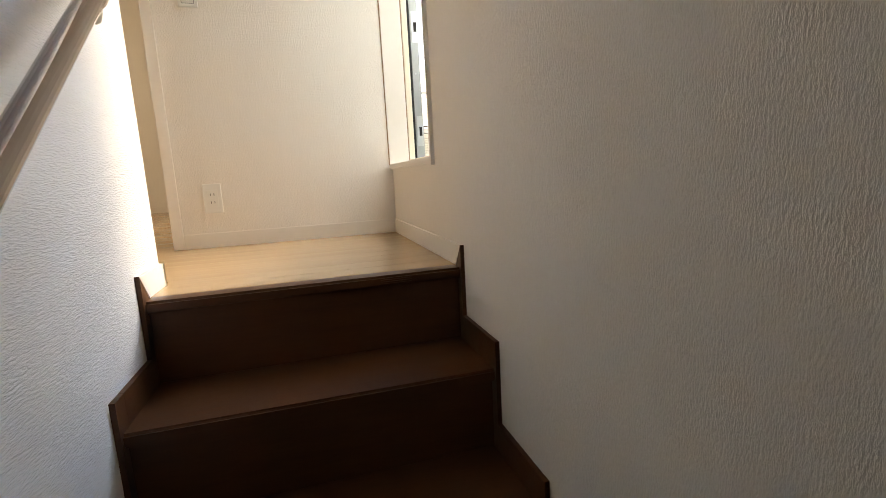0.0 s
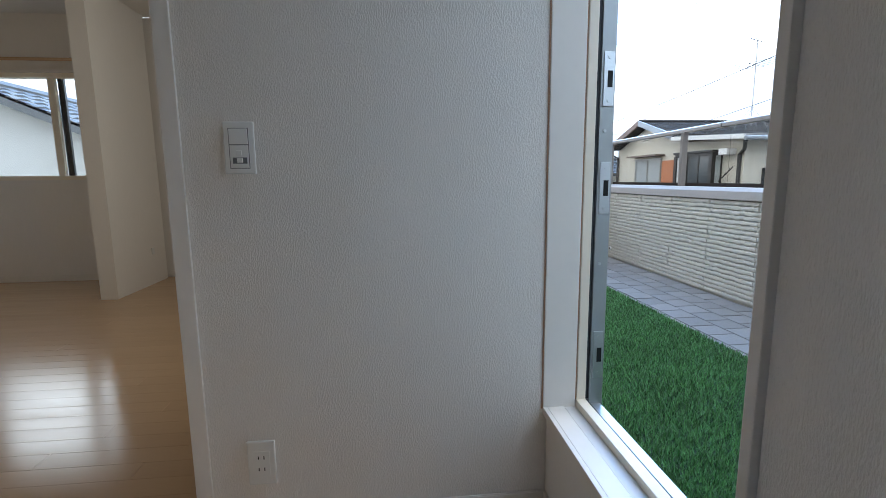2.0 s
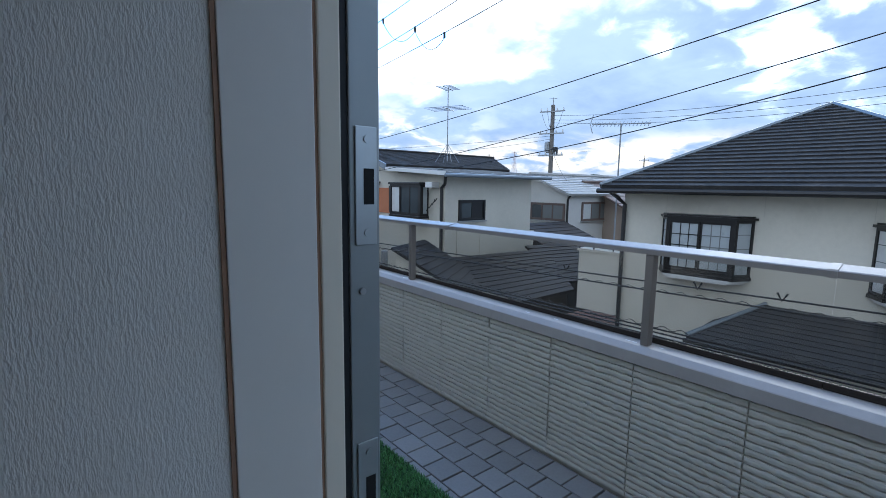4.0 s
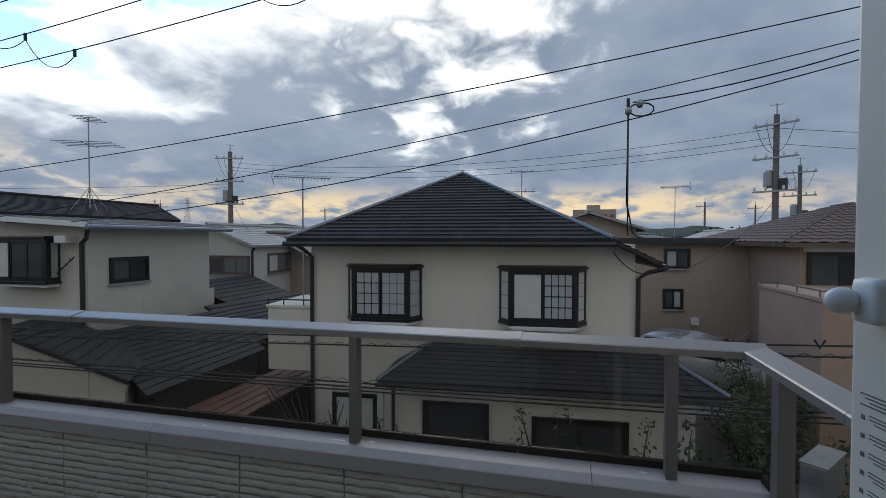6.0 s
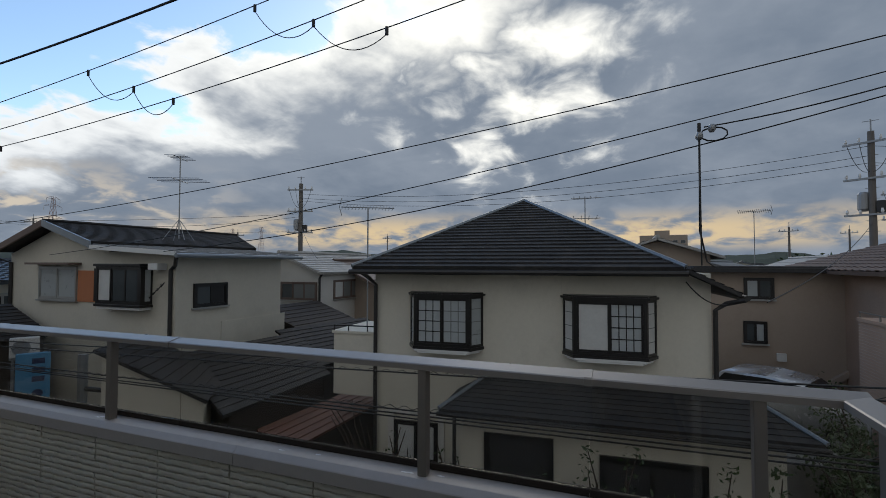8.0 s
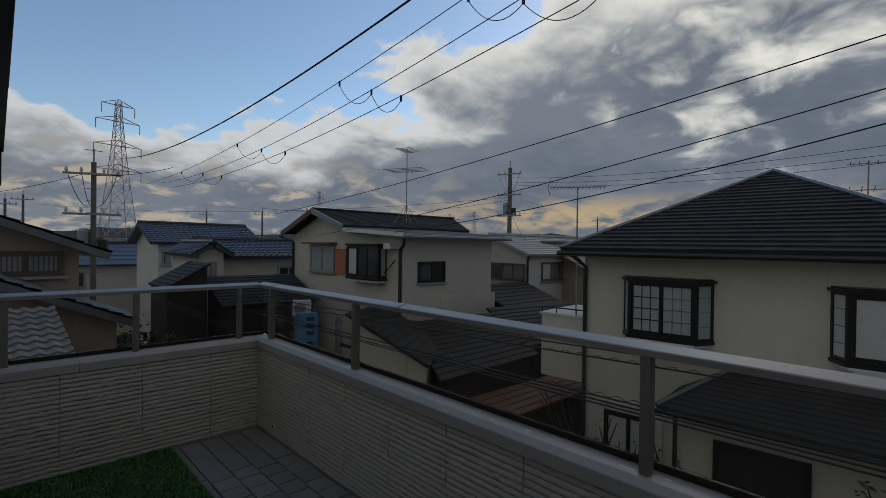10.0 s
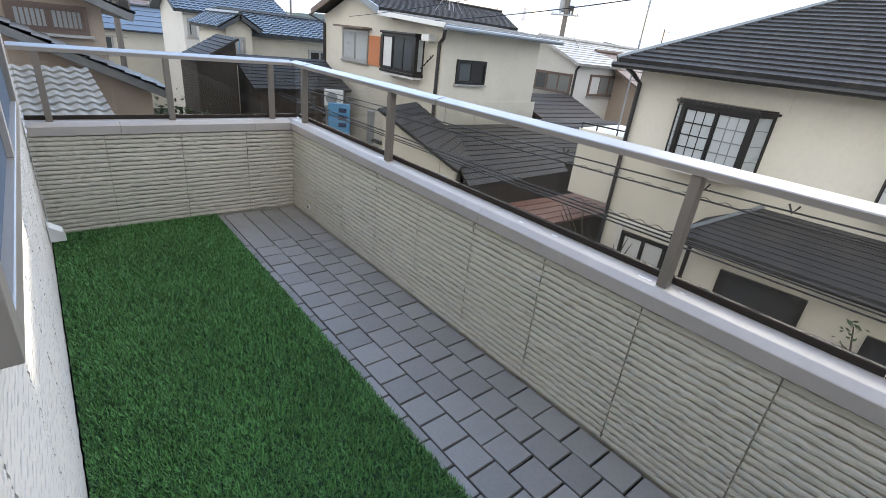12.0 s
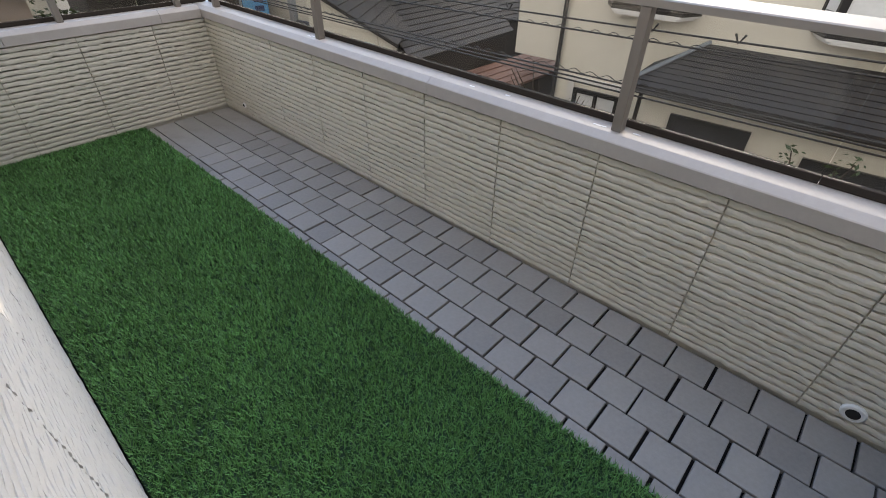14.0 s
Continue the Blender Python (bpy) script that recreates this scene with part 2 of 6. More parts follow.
M = dict(
    wallpaper=material("wallpaper", (0.84, 0.795, 0.73), 0.85, 0.03, 60, 2, 1.0, 370, (1, 1, 0.30)),
    wallpaper_ripple=material("rippled_wallpaper", (0.82, 0.80, 0.77), 0.85, 0.03, 60, 2, 1.4, 320, (1, 0.22, 1)),
    sealant=material("panel_sealant", (0.47, 0.435, 0.365), 0.8, 0.1),
    ceiling=material("ceiling_paper", (0.78, 0.76, 0.72), 0.9, 0.03, 60, 2, 0.5, 300),
    trim=material("white_trim", (0.82, 0.775, 0.71), 0.45, 0.03, 30, 3),
    plank=material("pale_plank", (0.55, 0.36, 0.20), 0.17, 0.035, 16, 2, 0.03, 60, (1, 9, 1), object_vary=0.06),
    tread=material("dark_stair_wood", (0.098, 0.036, 0.013), 0.42, 0.25, 16, 3, 0.1, 60, (1, 9, 9), spec=0.3),
    rail_wood=material("handrail_wood", (0.115, 0.042, 0.020), 0.08, 0.15, 30, 4, spec=0.6, coat=0.4),
    nickel=material("satin_nickel", (0.55, 0.54, 0.51), 0.34, 0.05, 60, 8, metal=1.0),
    steel=material("strike_steel", (0.50, 0.52, 0.53), 0.35, 0.08, 60, 8, metal=1.0),
    alu=material("grey_aluminium", (0.36, 0.38, 0.38), 0.42, 0.05, 50, 5, metal=0.6),
    resin=material("white_resin", (0.87, 0.785, 0.64), 0.4, 0.03, 40, 4),
    rubber=material("black_gasket", (0.012, 0.013, 0.015), 0.6, 0.1),
    # black for uncut holes: their inner shade is put into the colour
    black=material("hole_shade_black", (0.01, 0.01, 0.01), 0.8, 0.1),
    plate=material("switch_plate", (0.80, 0.79, 0.75), 0.35, 0.02, 40, 4),
    print_and_gap=material("grey_print_and_gap_shade", (0.16, 0.16, 0.16), 0.6, 0.1),
    siding=material("cream_siding", (0.59, 0.55, 0.475), 0.75, 0.09, 50, 3, 0.7, 110, stain=((0.40, 0.36, 0.28), 2.2, 0.28)),
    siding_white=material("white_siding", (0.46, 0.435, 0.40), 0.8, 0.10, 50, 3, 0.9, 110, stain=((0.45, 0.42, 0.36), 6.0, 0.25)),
    cap=material("bronze_grey_cap", (0.44, 0.40, 0.375), 0.52, 0.06, 40, 3, metal=0.15, spec=0.35, stain=((0.54, 0.51, 0.48), 5.0, 0.30)),
    rail=material("bronze_rail", (0.235, 0.205, 0.18), 0.40, 0.05, 40, 3, metal=0.35),
    rail_top=material("pale_bronze_rail", (0.31, 0.28, 0.255), 0.38, 0.05, 40, 3, metal=0.4),
    tile=material("grey_deck_tile", (0.236, 0.220, 0.207), 0.66, 0.20, 70, 5, 0.35, 150, object_vary=0.24, stain=((0.165, 0.148, 0.13), 3.5, 0.65)),
    channel=material("brown_glass_channel", (0.045, 0.038, 0.033), 0.9, 0.1, spec=0.0),
    joint=material("dark_joint", (0.016, 0.016, 0.016), 0.95, 0.2, spec=0.1),
    turf_base=material("turf_backing", (0.010, 0.035, 0.012), 0.9, 0.3, 120, 8, 0.5, 90),
    stucco=material("cream_stucco", (0.71, 0.67, 0.575), 0.9, 0.08, 12, 0.5, 0.3, 60, stain=((0.40, 0.37, 0.30), 0.7, 0.30)),
    stucco_grey=material("pale_stucco", (0.66, 0.62, 0.53), 0.9, 0.08, 12, 0.5, 0.3, 60, stain=((0.42, 0.40, 0.34), 0.6, 0.30)),
    stucco_white=material("white_render", (0.68, 0.66, 0.62), 0.9, 0.06, 12, 0.5, stain=((0.45, 0.43, 0.38), 0.7, 0.25)),
    stucco_brown=material("brown_render", (0.40, 0.325, 0.265), 0.9, 0.08, 12, 0.5, stain=((0.28, 0.22, 0.17), 0.7, 0.3)),
    brick_tile=material("brown_brick", (0.41, 0.285, 0.21), 0.85, 0.2, 20, 1.0, object_vary=0.2),
    slate=material("dark_slate", (0.052, 0.051, 0.052), 0.8, 0.35, 14, 0.9, 0.3, 50, spec=0.25, stain=((0.12, 0.108, 0.096), 1.3, 0.6)),
    slate_pale=material("weathered_pale_slate", (0.40, 0.39, 0.37), 0.6, 0.25, 10, 0.7, stain=((0.18, 0.17, 0.16), 1.6, 0.6)),
    slate_brown=material("brown_slate", (0.16, 0.115, 0.095), 0.65, 0.25, 14, 0.9),
    kawara=material("grey_roof_tile", (0.15, 0.155, 0.16), 0.45, 0.3, 8, 0.8, object_vary=0.1, stain=((0.07, 0.07, 0.07), 1.5, 0.5)),
    kawara_pale=material("silver_roof_tile", (0.34, 0.34, 0.33), 0.5, 0.35, 6, 0.9, stain=((0.12, 0.12, 0.12), 1.8, 0.5)),
    kawara_blue=material("blue_roof_tile", (0.058, 0.068, 0.082), 0.4, 0.25, 8, 0.8),
    rust=material("rusty_sheet", (0.20, 0.10, 0.075), 0.7, 0.35, 9, 1.0, stain=((0.11, 0.075, 0.065), 1.5, 0.6)),
    dark_metal=material("dark_gutter", (0.03, 0.028, 0.027), 0.45, 0.2),
    dark_wood=material("dark_boards", (0.045, 0.036, 0.03), 0.8, 0.3, 8, 1, stretch=(1, 1, 0.2)),
    ridge=material("blue_grey_ridge", (0.23, 0.26, 0.29), 0.4, 0.15, metal=0.3),
    frame_black=material("black_window_frame", (0.014, 0.013, 0.013), 0.35, 0.1),
    frame_grey=material("aluminium_window_frame", (0.42, 0.42, 0.41), 0.4, 0.05, metal=0.5),
    curtain=material("white_curtain", (0.62, 0.62, 0.60), 0.9, 0.1, 20, 4),
    # pane colour with the shade of an unlit room painted in
    room_shade=material("painted_room_shade", (0.03, 0.03, 0.032), 0.8, 0.3),
    orange=material("orange_panel", (0.50, 0.19, 0.085), 0.7, 0.1),
    blue=material("blue_sign_panel", (0.10, 0.33, 0.58), 0.4, 0.08),
    sign_ink=material("navy_print", (0.015, 0.03, 0.10), 0.5, 0.1),
    white_paint=material("white_paint", (0.75, 0.75, 0.74), 0.4, 0.05),
    pole=material("weathered_pole", (0.17, 0.155, 0.14), 0.85, 0.2, 20, 1),
    old_slate=material("old_dark_slate", (0.034, 0.032, 0.031), 0.75, 0.4, 10, 0.8, 0.3, 50, spec=0.3, stain=((0.075, 0.066, 0.058), 1.6, 0.6)),
    sheet=material("grey_sheet_roof", (0.27, 0.275, 0.28), 0.45, 0.15, 12, 1.0, metal=0.3),
    lattice=material("grey_lattice", (0.20, 0.205, 0.20), 0.6, 0.08),
    concrete=material("concrete_pole", (0.30, 0.29, 0.27), 0.85, 0.12, 20, 1),
    cable=material("black_cable", (0.012, 0.012, 0.013), 0.5, 0.1),
    galvanised=material("galvanised_steel", (0.34, 0.35, 0.36), 0.5, 0.12, metal=0.6),
    tower=material("painted_lattice", (0.55, 0.44, 0.42), 0.6, 0.1),
    asphalt=material("asphalt", (0.055, 0.055, 0.058), 0.9, 0.25, 30, 0.4, 0.3, 60),
    soil=material("ground_earth", (0.075, 0.07, 0.055), 0.95, 0.4, 3, 0.05),
    leaf=material("shrub_leaf", (0.055, 0.085, 0.03), 0.6, 0.4, 6, 1.0, object_vary=0.2),
    twig=material("bare_twig", (0.07, 0.05, 0.038), 0.8, 0.2),
    hill=material("wooded_hill", (0.045, 0.060, 0.042), 0.95, 0.5, 0.08, 0.012),
    car_paint=material("silver_car_paint", (0.60, 0.61, 0.62), 0.25, 0.03, metal=0.3, coat=0.6),
    car_glass=material("car_window", (0.02, 0.022, 0.025), 0.08, 0.05),
    tyre=material("tyre_rubber", (0.02, 0.02, 0.02), 0.8, 0.1),
    window_glass=material("house_glass", (0.07, 0.08, 0.085), 0.10, 0.1),
    frosted=material("frosted_glass", (0.42, 0.45, 0.46), 0.3, 0.06),
    # warm shade of the casing corners, put into a brown colour
    groove_shade=material("painted_groove_shade", (0.36, 0.21, 0.125), 0.7, 0.1),
    eave=material("dark_eave", (0.03, 0.03, 0.034), 0.5, 0.15),
    screen=material("grey_insect_screen", (0.085, 0.11, 0.15), 0.85, 0.06, spec=0.1),
)


def turf_material():
    """Plastic blades, each with its own green."""
    m = material("turf_blade", (0.085, 0.21, 0.06), 0.55, 0.35, 300, 2.5, spec=0.35)
    N, L = m.node_tree.nodes, m.node_tree.links
    b = N["Principled BSDF"]
    source = b.inputs["Base Color"].links[0].from_socket
    geo, ramp, mul = N.new("ShaderNodeNewGeometry"), N.new("ShaderNodeMapRange"), N.new("ShaderNodeVectorMath")
    ramp.inputs["To Min"].default_value, ramp.inputs["To Max"].default_value = 0.35, 1.65
    mul.operation = "SCALE"
    L.new(geo.outputs["Random Per Island"], ramp.inputs["Value"])
    L.new(ramp.outputs["Result"], mul.inputs["Scale"])
    L.new(source, mul.inputs[0])
    L.new(mul.outputs[0], b.inputs["Base Color"])
    return m


M["turf"] = turf_material()
M["clear"] = glass_material("clear_glass", (0.93, 0.95, 0.95))
M["smoke"] = glass_material("smoked_glass", (0.84, 0.83, 0.81), 0.02)


# ---------------------------------------------------------------- builders
def link_mesh(name, bm, mat, parent=None, label="", smooth=False):
    me = bpy.data.meshes.new(name)
    bmesh.ops.recalc_face_normals(bm, faces=bm.faces)
    bm.to_mesh(me)
    bm.free()
    me.materials.append(mat)
    if smooth:
        me.polygons.foreach_set("use_smooth", [True] * len(me.polygons))
    ob = new(name, me)
    if parent is not None:
        ob.parent = parent
    if label:
        ob["label"] = label
    return ob


def part(name, bm, mat, parent, label="", smooth=False):
    return link_mesh(name, bm, mat, parent, label, smooth)


def thing(name, label, category, group="", at=None, kind=""):
    ob = new(name)
    if at is not None:
        ob.matrix_basis = at
    return tagged(ob, label, category, group, kind)


def box(bm, x0, x1, y0, y1, z0, z1, m=None, bevel=0.0):
    vs = [bm.verts.new((x, y, z)) for x in (x0, x1) for y in (y0, y1) for z in (z0, z1)]
    if m is not None:
        for v in vs:
            v.co = m @ v.co
    fs = [bm.faces.new([vs[i] for i in q]) for q in
          ((0, 1, 3, 2), (4, 6, 7, 5), (0, 4, 5, 1), (2, 3, 7, 6), (0, 2, 6, 4), (1, 5, 7, 3))]
    if bevel:
        es = list({e for f in fs for e in f.edges})
        bmesh.ops.bevel(bm, geom=es, offset=bevel, segments=2, affect="EDGES", profile=0.6)
    return bm


def boxes(*specs, bevel=0.0, m=None):
    bm = bmesh.new()
    for s in specs:
        box(bm, *s, m=m, bevel=bevel)
    return bm


def prism(bm, outline, a, b, axis="x", m=None):
    """An outline of (u, v) points drawn out from a to b along an axis."""
    def at(u, v, w):
        p = {"x": (w, u, v), "y": (u, w, v), "z": (u, v, w)}[axis]
        return m @ Vector(p) if m is not None else p
    lo, hi = [bm.verts.new(at(u, v, a)) for u, v in outline], [bm.verts.new(at(u, v, b)) for u, v in outline]
    bm.faces.new(lo)
    bm.faces.new(hi[::-1])
    n = len(outline)
    for i in range(n):
        bm.faces.new((lo[i], lo[(i + 1) % n], hi[(i + 1) % n], hi[i]))
    return bm


def tube(bm, points, radius, sides=10, caps=True, radii=None):
    """A round bar along a line of points."""
    pts = [Vector(p) for p in points]
    rings = []
    side = None
    for i, p in enumerate(pts):
        d = (pts[min(i + 1, len(pts) - 1)] - pts[max(i - 1, 0)]).normalized()
        if side is None:
            side = d.cross(Vector((0, 0, 1)))
            if side.length < 1e-3:
                side = d.cross(Vector((0, 1, 0)))
        side = (side - d * side.dot(d)).normalized()
        up = side.cross(d)
        r = radii[i] if radii else radius
        rings.append([bm.verts.new(p + side * (r * math.cos(a)) + up * (r * math.sin(a)))
                      for a in (2 * math.pi * k / sides for k in range(sides))])
    for a, b in zip(rings, rings[1:]):
        for k in range(sides):
            bm.faces.new((a[k], a[(k + 1) % sides], b[(k + 1) % sides], b[k]))
    if caps:
        bm.faces.new(rings[0])
        bm.faces.new(rings[-1][::-1])
    return bm


def sag(a, b, drop, n=16):
    a, b = Vector(a), Vector(b)
    return [a.lerp(b, i / n) - Vector((0, 0, 4 * drop * (i / n) * (1 - i / n))) for i in range(n + 1)]


def slope(bm, e0, e1, r0, r1, courses, lip=0.02, thick=0.10, m=None):
    """A roof plane from its eave e0-e1 to its ridge r0-r1, laid in overlapping courses."""
    e0, e1, r0, r1 = (Vector(p) for p in (e0, e1, r0, r1))
    n = (e1 - e0).cross(r0 - e0 if (r0 - e0).length > 0.1 else r1 - e0).normalized()
    if n.z < 0:
        n = -n
    t = lambda p: m @ p if m is not None else p
    for i in range(courses):
        f, g = i / courses, (i + 1) / courses
        a, b, c, d = e0.lerp(r0, f), e1.lerp(r1, f), e1.lerp(r1, g), e0.lerp(r0, g)
        up = n * lip
        q = [bm.verts.new(t(p)) for p in (a + up, b + up, c, d, a, b)]
        bm.faces.new(q[:4])
        bm.faces.new((q[0], q[4], q[5], q[1]))
    q = [bm.verts.new(t(p - n * thick)) for p in (e0, e1, r1, r0)]
    p = [bm.verts.new(t(p)) for p in (e0, e1, r1, r0)]
    bm.faces.new(q)
    for i in range(4):
        j = (i + 1) % 4
        if (p[i].co - p[j].co).length > 1e-3:
            bm.faces.new((q[i], q[j], p[j], p[i]))
    bmesh.ops.remove_doubles(bm, verts=bm.verts, dist=0.0005)
    return bm


def tiled_slope(bm, e0, e1, r0, r1, courses, waves, high=0.03, thick=0.12, m=None):
    """A roof plane of curved clay tiles."""
    e0, e1, r0, r1 = (Vector(p) for p in (e0, e1, r0, r1))
    n = (e1 - e0).cross(r0 - e0).normalized()
    if n.z < 0:
        n = -n
    t = lambda p: m @ p if m is not None else p
    k = waves * 8
    for i in range(courses):
        f, g = i / courses, (i + 1) / courses
        lo, hi, dn = [], [], []
        for j in range(k + 1):
            w = j / k
            h = high * (0.5 + 0.5 * math.cos(2 * math.pi * w * waves))
            a, b = e0.lerp(r0, f).lerp(e1.lerp(r1, f), w), e0.lerp(r0, g).lerp(e1.lerp(r1, g), w)
            lo.append(bm.verts.new(t(a + n * (h + high * 0.9))))
            hi.append(bm.verts.new(t(b + n * h)))
            dn.append(bm.verts.new(t(a + n * h)))
        for j in range(k):
            bm.faces.new((lo[j], lo[j + 1], hi[j + 1], hi[j]))
            bm.faces.new((dn[j], dn[j + 1], lo[j + 1], lo[j]))
    q = [bm.verts.new(t(p - n * thick)) for p in (e0, e1, r1, r0)]
    p = [bm.verts.new(t(p)) for p in (e0, e1, r1, r0)]
    bm.faces.new(q)
    for i in range(4):
        j = (i + 1) % 4
        if (p[i].co - p[j].co).length > 1e-3:
            bm.faces.new((q[i], q[j], p[j], p[i]))
    bmesh.ops.remove_doubles(bm, verts=bm.verts, dist=0.0005)
    return bm


def ring(bm, x0, x1, z0, z1, f, y0, y1, m=None):
    """A rectangular frame of width f, standing in the x-z plane."""
    loops = []
    for y in (y0, y1):
        for k in (0, f):
            loops.append([bm.verts.new(m @ Vector(p) if m is not None else p) for p in ((x0 + k, y, z0 + k), (x1 - k, y, z0 + k), (x1 - k, y, z1 - k), (x0 + k, y, z1 - k))])
    a, b, c, d = loops
    for p, q in ((a, b), (c, d), (a, c), (b, d)):
        for i in range(4):
            j = (i + 1) % 4
            bm.faces.new((p[i], p[j], q[j], q[i]))
    return bm


def window_part(house, m, w, h, frame_mat, bars=(0, 0), bay=0.0, depth=0.10, panes=2, left=None, right=None, hood=False, bar_side="both"):
    """A window in a wall: m stands at the middle of its sill line; x along the wall, y out of it, z up."""
    f = 0.06
    out = bay if bay else 0.06
    bm = bmesh.new()
    ring(bm, -w / 2, w / 2, 0, h, f, -0.02, out, m)
    win = part("window", bm, frame_mat, house)
    if bay:
        part("hood", boxes((-w / 2 - 0.05, w / 2 + 0.05, -0.02, out + 0.05, h + 0.001, h + 0.07), bevel=0.015, m=m), frame_mat, win)
        part("base", boxes((-w / 2 - 0.03, w / 2 + 0.03, -0.02, out + 0.03, -0.07, -0.001), bevel=0.01, m=m), frame_mat, win)
        for x in (-w / 2 + 0.02, w / 2 - 0.02):
            part("corner_post", boxes((x - 0.07, x + 0.07, out - 0.1, out + 0.012, f, h - f), m=m), frame_mat, win)
    k = panes
    for i in range(k):
        x1 = w / 2 - f - (w - 2 * f) * i / k
        x0 = w / 2 - f - (w - 2 * f) * (i + 1) / k
        y = out - 0.022 - 0.016 * (i % 2)
        mat = (left, right)[min(i, 1)] if k > 1 else left
        sash = ring(bmesh.new(), x0, x1, f, h - f, 0.04, y - 0.015, y + 0.015, m)
        use_bars = bars[0] and (bar_side == "both" or bar_side == i)
        part("sash", sash, frame_mat, win)
        part("pane", boxes((x0 + 0.04, x1 - 0.04, y - 0.006, y, f + 0.04, h - f - 0.04), m=m), mat or M["window_glass"], win)
        if use_bars:
            bb = bmesh.new()
            for c in range(1, bars[0]):
                x = x0 + 0.04 + (x1 - x0 - 0.08) * c / bars[0]
                box(bb, x - 0.012, x + 0.012, y + 0.002, y + 0.014, f + 0.04, h - f - 0.04, m=m)
            for c in range(1, bars[1]):
                z = f + 0.04 + (h - 2 * f - 0.08) * c / bars[1]
                box(bb, x0 + 0.04, x1 - 0.04, y + 0.0145, y + 0.022, z - 0.012, z + 0.012, m=m)
            part("glazing_bar", bb, frame_mat, win)
    if bay:
        for sx in (-1, 1):
            part("side_pane", boxes(sorted_x(sx * (w / 2 - 0.01), sx * (w / 2 + 0.004)) + (0.06, out - 0.1, f + 0.03, h - f - 0.03), m=m), M["frosted"], win)
        part("window_sill", boxes((-w / 2 + 0.03, w / 2 - 0.03, 0, out - 0.02, -0.14, -0.072), m=m), M["white_paint"], win, "white moulded sill")
    else:
        part("window_sill", boxes((-w / 2 - 0.05, w / 2 + 0.05, 0, 0.10, -0.05, -0.002), m=m), M["frame_grey"], win)
    if hood:
        part("hood", boxes((-w / 2 - 0.15, w / 2 + 0.15, 0, 0.35, h + 0.06, h + 0.12), m=m), M["slate_brown"], win)
    return win


def bay_window(house, m, back, front, h, depth, panes, frame_mat):
    """A splayed bay: m stands at the middle of its sill line; x along the wall, y out of it. panes: (glass, columns, rows, bar material) for each sash, +x first."""
    bm = bmesh.new()
    ring(bm, -front / 2, front / 2, 0, h, 0.065, depth - 0.07, depth, m)
    win = part("window", bm, frame_mat, house)
    splay = lambda b, f, o, y0: [(-b / 2 - o, y0), (b / 2 + o, y0), (f / 2 + o, depth + o), (-f / 2 - o, depth + o)]
    bm = prism(bmesh.new(), splay(back, front, 0.05, 0.002), h + 0.001, h + 0.045, "z", m)
    prism(bm, splay(back - 0.06, front - 0.04, 0.03, 0.002), h + 0.0455, h + 0.075, "z", m)
    part("hood", bm, frame_mat, win)
    part("base", prism(bmesh.new(), splay(back, front, 0.02, 0.002), -0.065, -0.001, "z", m), frame_mat, win)
    bm = prism(bmesh.new(), splay(back - 0.12, front - 0.10, 0.03, 0.002), -0.105, -0.066, "z", m)
    prism(bm, splay(back - 0.20, front - 0.20, 0.02, 0.002), -0.145, -0.1055, "z", m)
    part("window_sill", bm, M["white_paint"], win, "white moulded sill")
    for sx in (-1, 1):
        c0, c1 = Vector((sx * front / 2, depth, 0)), Vector((sx * back / 2, 0.003, 0))
        u = (c1 - c0).normalized()
        v = Vector((0, 0, 1)).cross(u) * sx
        sm = m @ Matrix((( u.x, v.x, 0, c0.x), (u.y, v.y, 0, c0.y), (0, 0, 1, 0), (0, 0, 0, 1)))
        ln = (c1 - c0).length
        part("side_frame", ring(bmesh.new(), 0.004, ln, 0, h, 0.055, -0.05, 0.0, sm), frame_mat, win)
        part("side_pane", boxes((0.06, ln - 0.056, -0.03, -0.022, 0.056, h - 0.056), m=sm), panes[0][0], win)
        for k in (1, 2, 3):
            part("side_bar", boxes((0.056, ln - 0.056, -0.022, -0.016, h * k / 4 - 0.007, h * k / 4 + 0.007), m=sm), M["lattice"], win)
    w = front - 0.13
    for i, (glass, cols, rows_, bar) in enumerate(panes):
        x1, x0 = front / 2 - 0.065 - w / 2 * i, front / 2 - 0.065 - w / 2 * (i + 1)
        y = depth - 0.02 - 0.022 * i
        z0, z1 = 0.066, h - 0.066
        part("sash", ring(bmesh.new(), x0, x1, z0, z1, 0.038, y - 0.02, y, m), frame_mat, win)
        part("pane", boxes((x0 + 0.038, x1 - 0.038, y - 0.014, y - 0.009, z0 + 0.038, z1 - 0.038), m=m), glass, win)
        if cols:
            bb = bmesh.new()
            for c in range(1, cols):
                x = x0 + 0.038 + (x1 - x0 - 0.076) * c / cols
                box(bb, x - 0.009, x + 0.009, y - 0.0088, y - 0.004, z0 + 0.038, z1 - 0.038, m=m)
            for c in range(1, rows_):
                z = z0 + 0.038 + (z1 - z0 - 0.076) * c / rows_
                box(bb, x0 + 0.038, x1 - 0.038, y - 0.0038, y + 0.001, z - 0.009, z + 0.009, m=m)
            part("glazing_bar", bb, bar, win)
    return win


def sorted_x(a, b):
    return (a, b) if a < b else (b, a)


def facing(x, y, z, deg):
    """A wall-mounted frame at a place, with its outward side turned to a heading in degrees."""
    return pose(x, y, z, 0, 0, deg - 90)


# ---------------------------------------------------------------- the house: shell
FLOOR_B = 0.107          # top of the balcony floor
WALL_OUT = 0.112         # backing of the siding on the house wall
STAIR_X = -0.772         # face of the stair's left wall
END_Y = 3.70             # inner face of the far parapet
PAR_X = 1.80             # inner face of the long parapet
NEAR_Y = -0.80           # near end of the balcony
CEIL = 2.40


